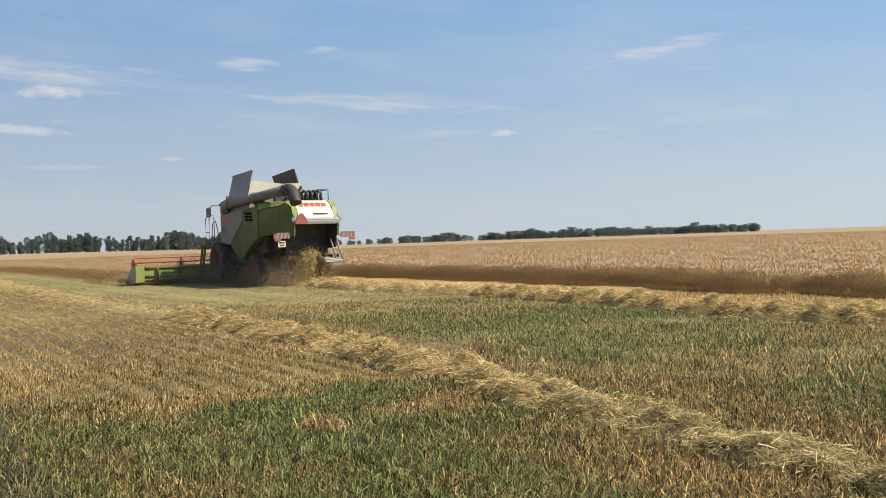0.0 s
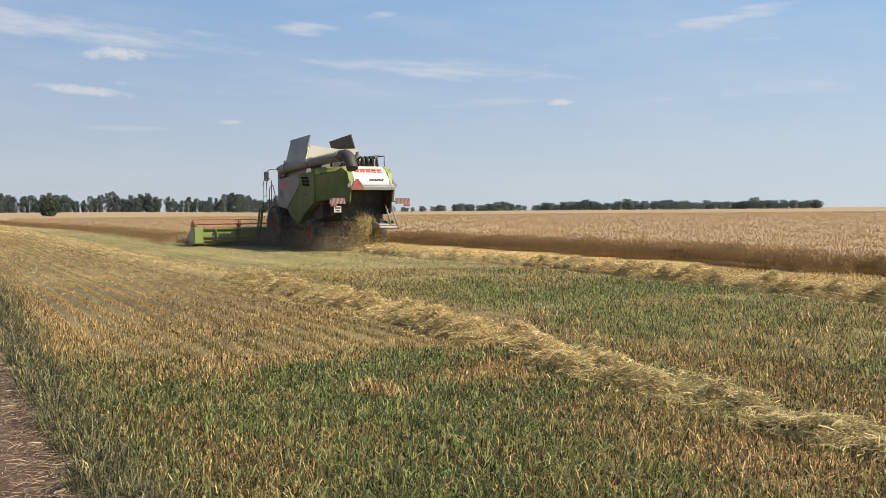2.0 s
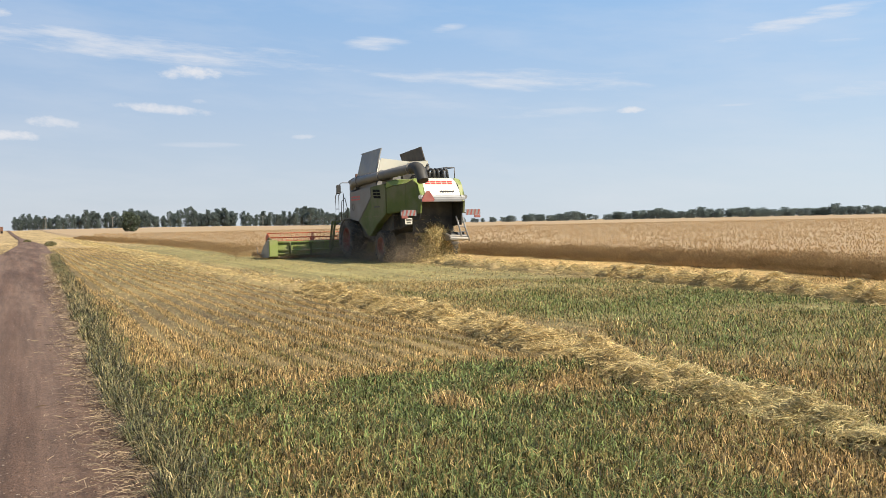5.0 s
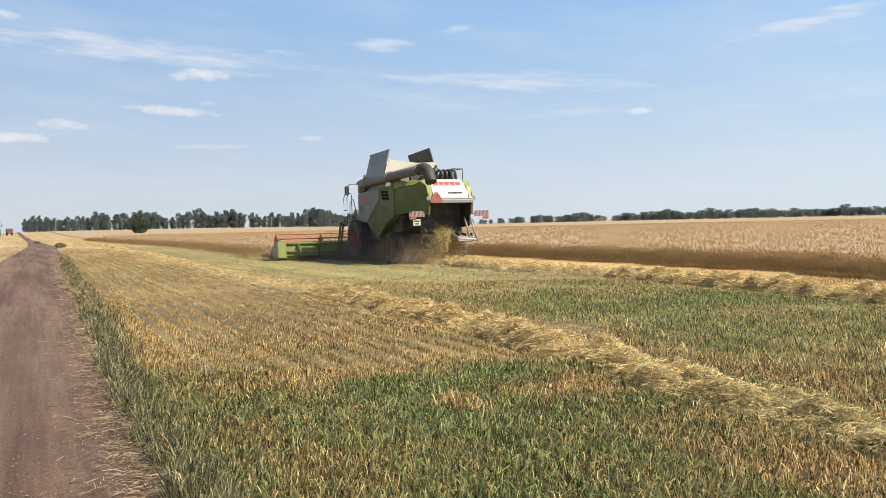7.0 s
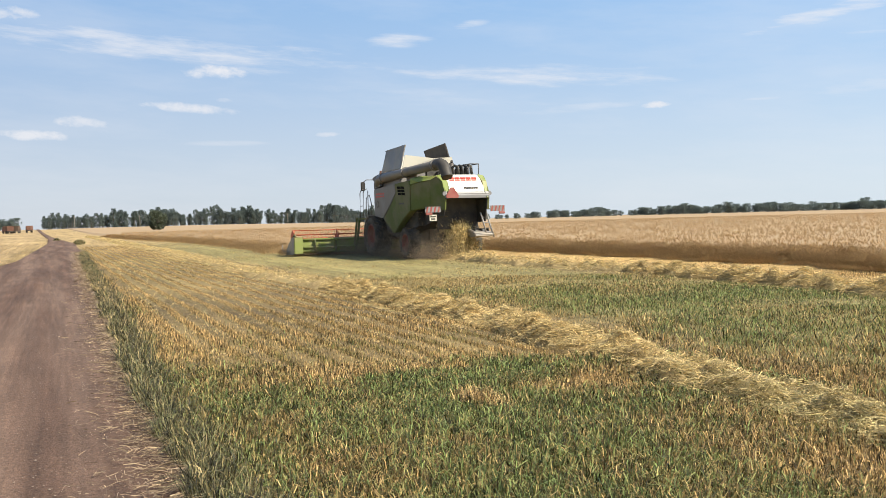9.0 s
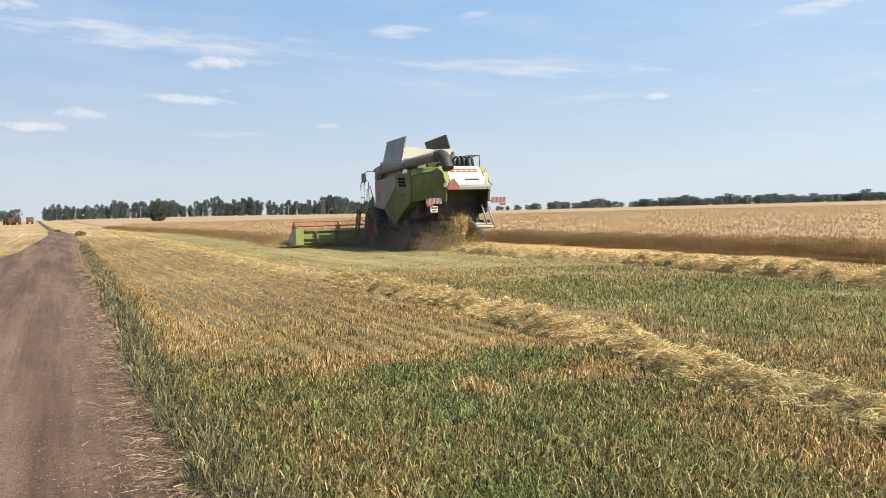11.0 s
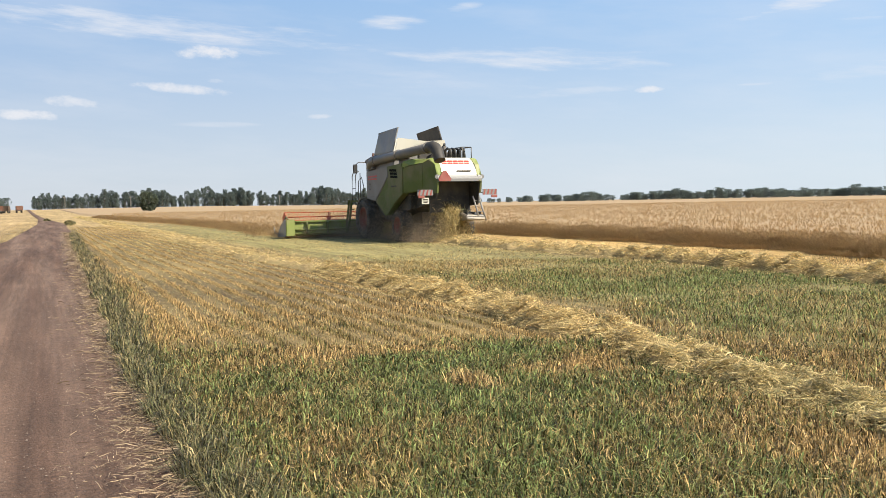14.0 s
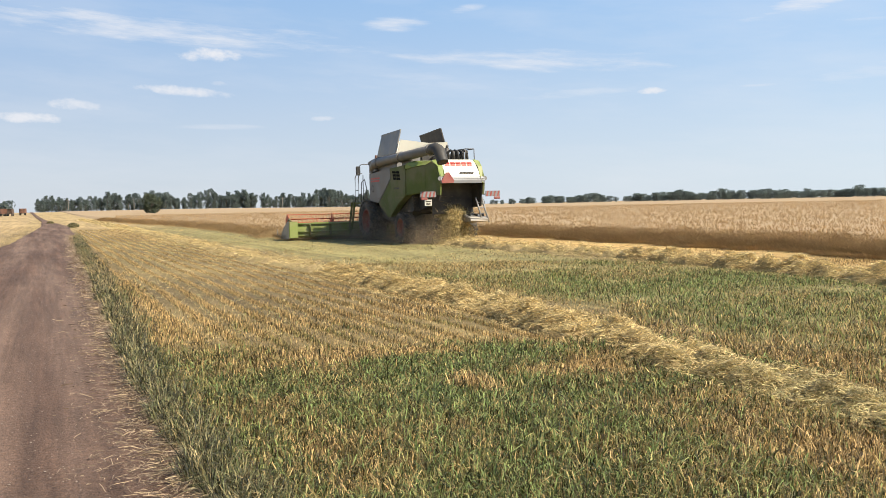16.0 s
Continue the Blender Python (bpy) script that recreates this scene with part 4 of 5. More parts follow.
def build_combine():
    cb = thing("combine_harvester", "green and grey combine harvester with open tank lids, dusty", "combine harvester", COMBINE_AT)
    # core between the side panels
    bm = bmesh.new()
    prism(bm, [(0.1, 1.2), (-0.6, 1.1), (-2.3, 0.85), (-4.2, 1.25), (-4.8, 1.36), (-4.8, 3.1), (-4.6, 3.2), (0.1, 3.15)], -1.28, 1.28)
    prism(bm, [(-4.78, 1.36), (-5.6, 1.5), (-5.9, 2.0), (-5.9, 3.1), (-4.78, 3.1)], -1.02, 1.02)
    body = part("body", bm, M_BLACK, cb, "dark dusty machine body")
    grey = [(-0.1, 3.08), (-0.1, 1.84), (-0.5, 1.80), (-1.3, 1.72), (-2.35, 2.35), (-2.98, 2.78), (-2.88, 3.2)]
    green = [(-2.895, 3.2), (-2.995, 2.775), (-2.36, 2.335), (-1.32, 1.70), (-2.55, 1.08), (-2.85, 1.10), (-3.8, 1.62), (-4.75, 2.0), (-4.75, 3.07), (-4.62, 3.26)]
    for s in (-1, 1):
        bm = bmesh.new()
        prism(bm, grey, s * 1.60, s * 1.30)
        soften(bm, 0.025)
        part("side_panel", bm, M_GREY, cb, "grey painted side panel")
        bm = bmesh.new()
        prism(bm, green, s * 1.605, s * 1.30)
        soften(bm, 0.025)
        gp = part("side_panel", bm, M_GREEN, cb, "green painted side panel")
        o = s * 1.612
        bm = bmesh.new()
        for r in range(3):
            for c in range(2):
                y1, z0 = -3.34 - c * 0.44 + 0.05 * r, 2.70 + r * 0.135 - c * 0.02
                slab(bm, [(o, y1 - 0.40, z0 - 0.02), (o, y1, z0), (o, y1 + 0.03, z0 + 0.105), (o, y1 - 0.37, z0 + 0.085)], (-s * 0.03, 0, 0))
        part("vent", bm, M_VENT, gp, "black slanted louvred vent")
        cut_lines(gp, "model_badge", "dark model badge", M_IRON, [(min(o, o - s * 0.03), max(o, o - s * 0.03), -3.47 - 0.11 * k, -3.39 - 0.11 * k, 2.29, 2.36) for k in range(6)])
        letters = []
        for k in range(5):
            y1 = -0.36 - 0.245 * k
            a, b = min(o - s * 0.008, o - s * 0.03), max(o - s * 0.008, o - s * 0.03)
            letters += [(a, b, y1 - 0.19, y1, 2.80, 2.87), (a, b, y1 - 0.17, y1 + 0.02, 2.68, 2.75)]
        cut_lines(body, "maker_badge", "red maker badge", M_RED, letters)
        bm = bmesh.new()
        lathe(bm, [(o - s * 0.03, 0.16), (o, 0.16), (o, 0.135), (o - s * 0.03, 0.135)], 24)
        moved(part("filler_ring", bm, M_IRON, body), pose(0, -0.6, 2.38))
        # rear corner panel, drawn in towards the hood
        bm = bmesh.new()
        slab(bm, [(s * 1.60, -4.80, 2.0), (s * 1.60, -4.80, 3.05), (s * 1.50, -5.25, 3.14), (s * 1.20, -6.0, 3.20), (s * 1.20, -6.0, 2.12)], (-s * 0.25, 0.08, 0))
        soften(bm, 0.03)
        part("rear_corner_panel", bm, M_GREEN, cb, "green rear corner panel")
        bm = bmesh.new()
        slab(bm, [(s * 1.58, -4.66, 3.07), (s * 1.58, -4.78, 3.32), (s * 1.25, -4.9, 3.42), (s * 1.0, -6.0, 3.38), (s * 1.18, -5.98, 3.215), (s * 1.49, -5.25, 3.155)], (-s * 0.25, 0.05, -0.04))
        part("deck_edge", bm, M_LIME, cb, "lime green deck edge")
        bm = bmesh.new()
        slab(bm, [(s * 1.205, -5.95, 1.95), (s * 1.205, -5.95, 3.20), (s * 1.06, -6.30, 3.33), (s * 0.98, -6.66, 3.10), (s * 0.97, -6.92, 2.70), (s * 0.97, -6.95, 2.42), (s * 0.97, -6.88, 1.98)], (-s * 0.07, 0.02, 0))
        part("hood_side", bm, M_GREEN, cb, "green hood side")
        bm = bmesh.new()
        slab(bm, [(s * 1.03, -6.24, 3.36), (s * 0.97, -6.68, 3.11), (s * 0.965, -6.96, 2.44), (s * 0.84, -7.0, 2.44), (s * 0.765, -6.95, 2.69), (s * 0.765, -6.72, 3.10), (s * 0.765, -6.30, 3.40)], (0, -0.012, 0.012))
        part("hood_trim", bm, M_LIME, cb, "lime green hood trim")
        bm = bmesh.new()
        bmesh.ops.create_cone(bm, cap_ends=True, segments=16, radius1=0.09, radius2=0.09, depth=0.05, matrix=pose(s * 0.98, -6.93, 2.62, 90, 0, 0))
        part("tail_lamp", bm, M_SILVER, cb, "round rear lamp")
        # red and white warning board on an arm
        bm = bmesh.new()
        pipe(bm, [(s * 0.95, -6.5, 1.98), (s * 1.25, -6.7, 1.99), (s * 1.72, -6.72, 1.97)], 0.022, 6)
        wb = part("warning_board_arm", bm, M_IRON, cb)
        bm = bmesh.new()
        box(bm, s * 1.42 - 0.33, s * 1.42 + 0.33, -6.755, -6.74, 1.89, 2.12)
        part("warning_board", bm, M_SILVER, wb, "white board with red stripes")
        bm = bmesh.new()
        for k in range(4):
            x0 = s * 1.42 - 0.31 + k * 0.165
            slab(bm, [(x0, -6.757, 1.895), (x0 + 0.07, -6.757, 1.895), (x0 + 0.125, -6.757, 2.115), (x0 + 0.055, -6.757, 2.115)], (0, -0.005, 0))
        part("stripe", bm, M_FADED, wb, "red stripes")
        bm = bmesh.new()
        box(bm, s * 1.60 - 0.14, s * 1.60 + 0.14, -6.80, -6.74, 1.78, 1.885)
        soften(bm, 0.02)
        part("rear_lamp", bm, M_FADED, wb, "red rear lamp")
    # number plate with plain bars
    bm = bmesh.new()
    box(bm, -1.58, -1.28, -6.775, -6.76, 1.56, 1.80)
    pl = part("number_plate", bm, M_WHITE, cb, "white number plate")
    cut_lines(pl, "plate_bar", "dark bars", M_BLACK, [(-1.55, -1.31, -6.782, -6.776, 1.70, 1.76), (-1.52, -1.34, -6.782, -6.776, 1.60, 1.66)])
    # hood
    prof = [(-4.7, 3.36), (-5.6, 3.42), (-6.0, 3.42), (-6.28, 3.38), (-6.50, 3.26), (-6.70, 3.08), (-6.84, 2.90), (-6.93, 2.70)]
    bm = bmesh.new()
    prism(bm, prof + [(y + 0.06, z - 0.06) for y, z in prof[::-1]], -0.76, 0.76)
    hood = part("rear_hood", bm, M_WHITE, cb, "white rounded rear hood")
    bm = bmesh.new()
    prism(bm, [(-6.94, 2.695), (-6.99, 2.56), (-6.99, 2.43), (-6.90, 2.43), (-6.88, 2.69)], -0.965, 0.965)
    soften(bm, 0.012)
    band = part("hood_band", bm, M_SILVER, cb, "silver band under the hood")
    cut_lines(band, "band_groove", "", M_IRON, [(-0.94, 0.94, -6.985, -6.975, 2.60, 2.612)])
    tilt = Matrix.Translation((0, -6.60, 3.175)) @ Matrix.Rotation(radians(-42), 4, "X")
    bm = bmesh.new()
    for k in range(5):
        x0 = -0.60 + 0.245 * k
        box(bm, x0, x0 + 0.20, -0.016, 0.012, 0.06, 0.13, tilt)
        box(bm, x0 - 0.02, x0 + 0.18, -0.016, 0.012, -0.05, 0.01, tilt)
    part("maker_badge", bm, M_RED, hood, "red maker badge")
    bm = bmesh.new()
    for k in range(6):
        x0 = -0.10 + 0.105 * k
        box(bm, x0, x0 + 0.08, -6.915, -6.88, 2.82, 2.88)
    part("model_badge", bm, M_IRON, hood, "grey model badge")
    bm = bmesh.new()
    slab(bm, [(-0.93, -7.01, 2.44), (-0.45, -7.01, 2.44), (-0.40, -7.01, 2.52), (-0.62, -7.01, 2.86), (-0.76, -7.01, 2.86), (-0.96, -7.01, 2.52)], (0, -0.02, 0))
    part("slow_vehicle_triangle", bm, M_FADED, cb, "faded red warning triangle")
    # dark straw outlet
    bm = bmesh.new()
    slab(bm, [(-0.9, -5.95, 2.6), (0.9, -5.95, 2.6), (0.9, -5.95, 1.2), (-0.9, -5.95, 1.2)], (0, 0.05, 0))
    slab(bm, [(0.9, -5.95, 1.45), (0.9, -6.75, 1.5), (0.9, -6.88, 2.4), (0.9, -5.95, 2.4)], (-0.04, 0, 0))
    slab(bm, [(-0.9, -5.95, 1.7), (-0.9, -6.6, 1.75), (-0.9, -6.88, 2.4), (-0.9, -5.95, 2.4)], (0.04, 0, 0))
    part("straw_outlet", bm, M_BLACK, cb, "black straw outlet")
    bm = bmesh.new()
    prism(bm, [(-5.7, 0.82), (-5.7, 1.12), (-6.2, 1.20), (-6.85, 1.06), (-6.95, 0.94), (-6.9, 0.88), (-6.3, 0.86)], 0.30, 1.12)
    soften(bm, 0.03)
    df = part("deflector", bm, M_STEEL, cb, "pale dusty metal straw deflector")
    bm = bmesh.new()
    box(bm, 0.28, 1.14, -6.90, -6.86, 0.99, 1.03)
    for x in (0.42, 0.72, 1.0):
        box(bm, x, x + 0.03, -6.7, -5.8, 1.10, 1.20)
    part("deflector_rib", bm, M_IRON, df, "dark folded edges")
    # folded ladder beside the outlet
    bm = bmesh.new()
    pipe(bm, [(0.98, -6.6, 1.9), (1.06, -6.75, 1.35), (1.16, -6.9, 0.85)], 0.034, 6)
    pipe(bm, [(0.72, -6.6, 1.85), (0.80, -6.75, 1.35), (0.86, -6.9, 0.85)], 0.034, 6)
    lad = part("rear_ladder", bm, M_STEEL, cb, "pale steel ladder")
    for k in range(4):
        bm = bmesh.new()
        box(bm, 0.76 + 0.03 * k, 1.02 + 0.04 * k, -6.70 - 0.06 * k, -6.62 - 0.06 * k, 1.64 - 0.22 * k, 1.67 - 0.22 * k)
        part("rung", bm, M_STEEL, lad)
    # grain tank and its lids
    bm = bmesh.new()
    prism(bm, [(0.0, 3.1), (0.0, 3.78), (-2.95, 3.86), (-3.0, 3.15)], -1.34, 1.34)
    soften(bm, 0.03)
    tank = part("grain_tank", bm, M_GREY, cb, "grey grain tank")
    bm = bmesh.new()
    slab(bm, [(-1.33, -0.45, 3.80), (-1.08, -0.50, 4.84), (-1.08, -2.95, 4.90), (-1.33, -2.90, 3.87)], (0.05, 0, 0))
    lid = part("tank_lid", bm, M_STEEL, tank, "raised dull steel tank lid")
    bm = bmesh.new()
    for z, i in ((3.86, -1.325), (4.80, -1.10)):
        box(bm, i, i + 0.02, -2.9, -0.42, z - 0.02, z + 0.02)
    part("lid_rib", bm, M_STEEL, lid)
    # Right lid: shade on its inner face is painted by the dark iron colour.
    bm = bmesh.new()
    slab(bm, [(1.22, -0.35, 3.80), (0.86, -0.40, 4.84), (0.86, -2.92, 4.98), (1.22, -2.85, 3.87)], (-0.05, 0, 0))
    part("tank_lid", bm, M_IRON, tank, "raised steel tank lid with its shade painted dark")
    bm = bmesh.new()
    slab(bm, [(-1.20, -0.35, 3.80), (1.18, -0.35, 3.80), (0.98, -0.25, 4.56), (-1.02, -0.25, 4.62)], (0, 0.05, 0))
    part("tank_lid", bm, M_WHITE, tank, "pale dusty front tank lid")
    bm = bmesh.new()
    slab(bm, [(-1.26, -2.96, 3.84), (1.20, -2.96, 3.84), (1.06, -3.05, 4.36), (0.2, -3.06, 4.30), (-1.14, -3.05, 4.44)], (0, -0.04, 0))
    part("tank_lid", bm, M_WHITE, tank, "low rear tank lid")
    # unloading auger, swung back
    bm = bmesh.new()
    pipe(bm, [(-1.42, -0.25, 3.30), (-1.44, -0.55, 3.50), (-1.44, -1.0, 3.55), (-1.36, -3.6, 3.64), (-1.20, -6.9, 3.78)], [0.21, 0.22, 0.215, 0.20, 0.19], 18)
    for y, z, x in ((-1.1, 3.555, -1.438), (-3.7, 3.645, -1.357), (-6.6, 3.765, -1.215)):
        pipe(bm, [(x, y + 0.04, z), (x, y - 0.04, z + 0.004)], 0.235, 18)
    aug = part("unloading_auger", bm, M_TUBE, cb, "dull grey unloading tube")
    bm = bmesh.new()
    pipe(bm, [(-1.20, -6.75, 3.775), (-1.19, -7.05, 3.78), (-1.18, -7.25, 3.72), (-1.17, -7.42, 3.60), (-1.16, -7.54, 3.42), (-1.155, -7.64, 3.22)], [0.225, 0.23, 0.235, 0.235, 0.23, 0.225], 18, False)
    pipe(bm, [(-1.155, -7.64, 3.22), (-1.16, -7.54, 3.42), (-1.17, -7.42, 3.60)], [0.20, 0.205, 0.20], 18)
    part("spout", bm, M_BLACK, aug, "black rubber spout")
    bm = bmesh.new()
    slab(bm, [(-1.55, 0.02, 3.1), (-1.55, 0.02, 3.62), (-1.5, -0.35, 3.72), (-1.5, -0.75, 3.2)], (0.25, 0, 0))
    part("auger_pivot_cover", bm, M_GREY, cb, "grey pivot cover")
    # engine deck
    bm = bmesh.new()
    box(bm, -0.75, 0.95, -4.45, -3.1, 3.2, 3.72)
    box(bm, -0.35, 0.85, -4.9, -4.45, 3.2, 3.62)
    soften(bm, 0.05)
    part("engine_cover", bm, M_BLACK, cb, "black engine cover")
    bm = bmesh.new()
    box(bm, -1.2, -0.8, -4.5, -3.3, 3.2, 3.66)
    soften(bm, 0.03)
    part("side_box", bm, M_GREY, cb)
    bm = bmesh.new()
    pipe(bm, [(0.15, -5.1, 3.35), (0.15, -5.1, 3.95)], 0.10, 12)
    pipe(bm, [(0.15, -5.1, 3.95), (0.15, -5.16, 4.05)], 0.055, 10)
    part("exhaust", bm, M_IRON, cb, "dark exhaust stack")
    bm = bmesh.new()
    for i in range(4):
        x = 0.05 + 0.2 * i
        pipe(bm, [(x, -5.3, 3.4), (x + 0.02, -5.35, 3.74), (x + 0.08, -5.5, 3.82), (x + 0.12, -5.7, 3.76), (x + 0.13, -5.75, 3.44)], 0.055, 8)
    part("hose", bm, M_BLACK, cb, "black ribbed hoses")
    bm = bmesh.new()
    for x in (0.62, 1.02):
        pipe(bm, [(x, -5.9, 3.38), (x, -5.9, 3.86)], 0.02, 6)
        pipe(bm, [(x, -4.9, 3.36), (x, -4.9, 3.86)], 0.02, 6)
        pipe(bm, [(x, -5.9, 3.86), (x, -4.9, 3.86)], 0.02, 6)
    pipe(bm, [(0.62, -5.9, 3.86), (1.02, -5.9, 3.86)], 0.02, 6)
    part("deck_rail", bm, M_IRON, cb, "dark deck railing")
    # cab
    bm = bmesh.new()
    prism(bm, [(0.05, 1.75), (1.55, 1.75), (1.95, 2.3), (1.75, 3.55), (0.05, 3.55)], -0.82, 0.82)
    cab = part("cab", bm, M_GLASS, cb, "dark glazed cab")
    bm = bmesh.new()
    prism(bm, [(-0.05, 3.54), (1.9, 3.54), (2.15, 3.60), (2.1, 3.74), (1.4, 3.84), (0.2, 3.84), (-0.05, 3.76)], -0.92, 0.92)
    soften(bm, 0.04)
    part("cab_roof", bm, M_TUBE, cab, "grey cab roof")
    for s in (-1, 1):
        bm = bmesh.new()
        pipe(bm, [(s * 0.83, 1.56, 1.75), (s * 0.83, 1.94, 2.3), (s * 0.83, 1.76, 3.55)], 0.04, 6)
        pipe(bm, [(s * 0.83, 0.15, 1.75), (s * 0.83, 0.15, 3.55)], 0.05, 6)
        part("cab_pillar", bm, M_BLACK, cab)
        bm = bmesh.new()
        pipe(bm, [(s * 0.9, 1.9, 3.62), (s * 1.3, 1.95, 3.62), (s * 1.44, 1.95, 3.5)], 0.022, 6)
        arm = part("mirror_arm", bm, M_IRON, cab)
        bm = bmesh.new()
        box(bm, s * 1.48 - 0.11, s * 1.48 + 0.11, 1.86, 1.95, 3.08, 3.52)
        soften(bm, 0.03)
        part("mirror", bm, M_BLACK, arm, "black wing mirror")
    bm = bmesh.new()
    bmesh.ops.create_cone(bm, cap_ends=True, segments=12, radius1=0.08, radius2=0.06, depth=0.18, matrix=pose(-0.82, 1.1, 3.92))
    part("beacon", bm, M_RIM, cab, "dull red-brown beacon")
    bm = bmesh.new()
    box(bm, -1.7, -0.84, 0.2, 1.9, 1.70, 1.78)
    plat = part("platform", bm, M_GREEN, cb, "green steel platform")
    bm = bmesh.new()
    for y in (1.85, 1.35):
        pipe(bm, [(-1.66, y, 1.78), (-1.66, y, 2.95), (-1.62, y - 0.08, 3.12), (-1.5, y - 0.1, 3.16)], 0.022, 6)
    pipe(bm, [(-1.66, 1.85, 2.35), (-1.66, 1.35, 2.35)], 0.018, 6)
    pipe(bm, [(-1.66, 1.0, 1.78), (-1.64, 0.95, 2.7), (-1.6, 0.6, 2.85), (-1.6, 0.3, 2.4), (-1.6, 0.3, 1.9)], 0.02, 6)
    pipe(bm, [(-1.25, 1.88, 1.78), (-1.25, 1.88, 3.1)], 0.02, 6)
    part("handrail", bm, M_IRON, plat, "dark tubular handrails")
    bm = bmesh.new()
    for y in (1.95, 2.35):
        slab(bm, [(-1.72, y, 1.80), (-1.62, y, 1.80), (-1.80, y, 0.45), (-1.90, y, 0.45)], (0, 0.03, 0))
    ld = part("ladder", bm, M_GREEN, cb, "green access ladder")
    for k in range(5):
        bm = bmesh.new()
        box(bm, -1.86 + 0.036 * k, -1.66 + 0.036 * k, 1.98, 2.35, 0.52 + 0.27 * k, 0.55 + 0.27 * k)
        part("ladder_step", bm, M_GREEN, ld)
    # wheels and axles
    for s in (-1, 1):
        wheel(cb, s * 1.42, 0.0, 0.92, 0.78, s, 22)
        wheel(cb, s * 1.42, -4.15, 0.66, 0.52, s, 18)
        bm = bmesh.new()
        arc = [(1.02 * math.sin(radians(a)), 0.92 + 1.02 * math.cos(radians(a))) for a in range(15, 125, 12)]
        prism(bm, arc + [(y * 0.96, 0.92 + (z - 0.92) * 0.96) for y, z in arc[::-1]], s * 1.06, s * 1.80)
        part("mudguard", bm, M_STEEL, cb, "pale dusty mudguard")
    bm = bmesh.new()
    pipe(bm, [(-1.4, 0, 0.92), (1.4, 0, 0.92)], 0.16, 10)
    pipe(bm, [(-1.35, -4.15, 0.66), (1.35, -4.15, 0.66)], 0.11, 10)
    box(bm, -0.6, 0.6, -4.4, -0.2, 0.75, 1.2)
    part("axle", bm, M_IRON, cb, "dark axles")
    # feeder house
    bm = bmesh.new()
    prism(bm, [(0.6, 1.15), (0.6, 1.95), (3.0, 0.95), (3.0, 0.25)], -0.75, 0.75)
    soften(bm, 0.03)
    part("feeder_house", bm, M_GREEN, cb, "green feeder house")
    # header
    hd = thing("grain_header", "lime green grain header with orange-red reel, wide and low", "harvester header", COMBINE_AT)
    del_w = 4.62
    bm = bmesh.new()
    prism(bm, [(2.95, 0.22), (2.95, 0.78), (3.02, 0.86), (3.10, 0.78), (3.10, 0.32), (4.05, 0.16), (4.05, 0.10), (3.2, 0.12)], -del_w, del_w)
    soften(bm, 0.015)
    pan = part("header_pan", bm, M_LIME, hd, "lime green header pan and back wall")
    bm = bmesh.new()
    pipe(bm, [(-del_w, 2.92, 0.80), (del_w, 2.92, 0.80)], 0.06, 8)
    pipe(bm, [(-del_w, 2.90, 0.42), (del_w, 2.90, 0.42)], 0.05, 8)
    part("header_beam", bm, M_LIME, pan, "pale green cross tubes")
    for i in range(8):
        x = -del_w + 0.9 + 1.02 * i
        bm = bmesh.new()
        prism(bm, [(2.90, 0.20), (2.90, 0.82), (2.78, 0.76), (2.74, 0.30)], x, x + 0.07)
        part("header_bracket", bm, M_GREEN, pan)
    bm = bmesh.new()
    pipe(bm, [(-del_w, 3.45, 0.52), (del_w, 3.45, 0.52)], 0.20, 14)
    for i in range(80):
        a, x = i * 0.9, -del_w + 0.05 + i * 0.108
        if abs(x) > 0.7:
            limb(bm, (x, 3.45, 0.52), (x, 3.45 + 0.31 * math.cos(a), 0.52 + 0.31 * math.sin(a)), 0.05, 0.02, 4)
    part("intake_auger", bm, M_STEEL, hd)
    for s in (-1, 1):
        bm = bmesh.new()
        prism(bm, [(2.80, 0.12), (2.80, 0.90), (3.2, 0.92), (3.9, 0.66), (4.45, 0.30), (4.75, 0.06), (4.2, 0.04), (3.2, 0.06)], s * 4.63, s * 4.73)
        soften(bm, 0.02)
        end = part("end_divider", bm, M_STEEL, hd, "pale steel end divider")
        bm = bmesh.new()
        box(bm, min(s * 4.32, s * 4.75), max(s * 4.32, s * 4.75), 2.68, 2.80, 0.12, 0.92)
        soften(bm, 0.03)
        part("end_post", bm, M_LIME, end, "lime green end post")
        bm = bmesh.new()
        pipe(bm, [(s * 4.7, 4.5, 0.16), (s * 4.8, 4.95, 0.25), (s * 4.8, 5.1, 0.55)], 0.02, 6)
        part("crop_lifter", bm, M_STEEL, end)
        bm = bmesh.new()
        pipe(bm, [(s * 4.56, 2.98, 0.92), (s * 4.56, 3.4, 1.02), (s * 4.56, 4.05, 0.80)], 0.045, 6)
        pipe(bm, [(s * 4.5, 3.0, 0.72), (s * 4.5, 3.7, 1.06)], 0.03, 6)
        part("reel_arm", bm, M_GREEN, hd, "green reel arm")
    # reel
    bm = bmesh.new()
    pipe(bm, [(-4.5, 4.05, 0.80), (4.5, 4.05, 0.80)], 0.07, 10)
    reel = part("reel", bm, M_ORANGE, hd, "orange-red reel")
    for k in range(6):
        a = radians(60 * k + 28)
        y, z = 4.05 + 0.44 * math.cos(a), 0.80 + 0.44 * math.sin(a)
        bm = bmesh.new()
        pipe(bm, [(-4.48, y, z), (4.48, y, z)], 0.024, 6)
        for i in range(48):
            x = -4.4 + 8.8 * i / 47
            pipe(bm, [(x, y, z), (x, y - 0.03, z - 0.20)], 0.008, 4)
        part("reel_bar", bm, M_ORANGE, reel)
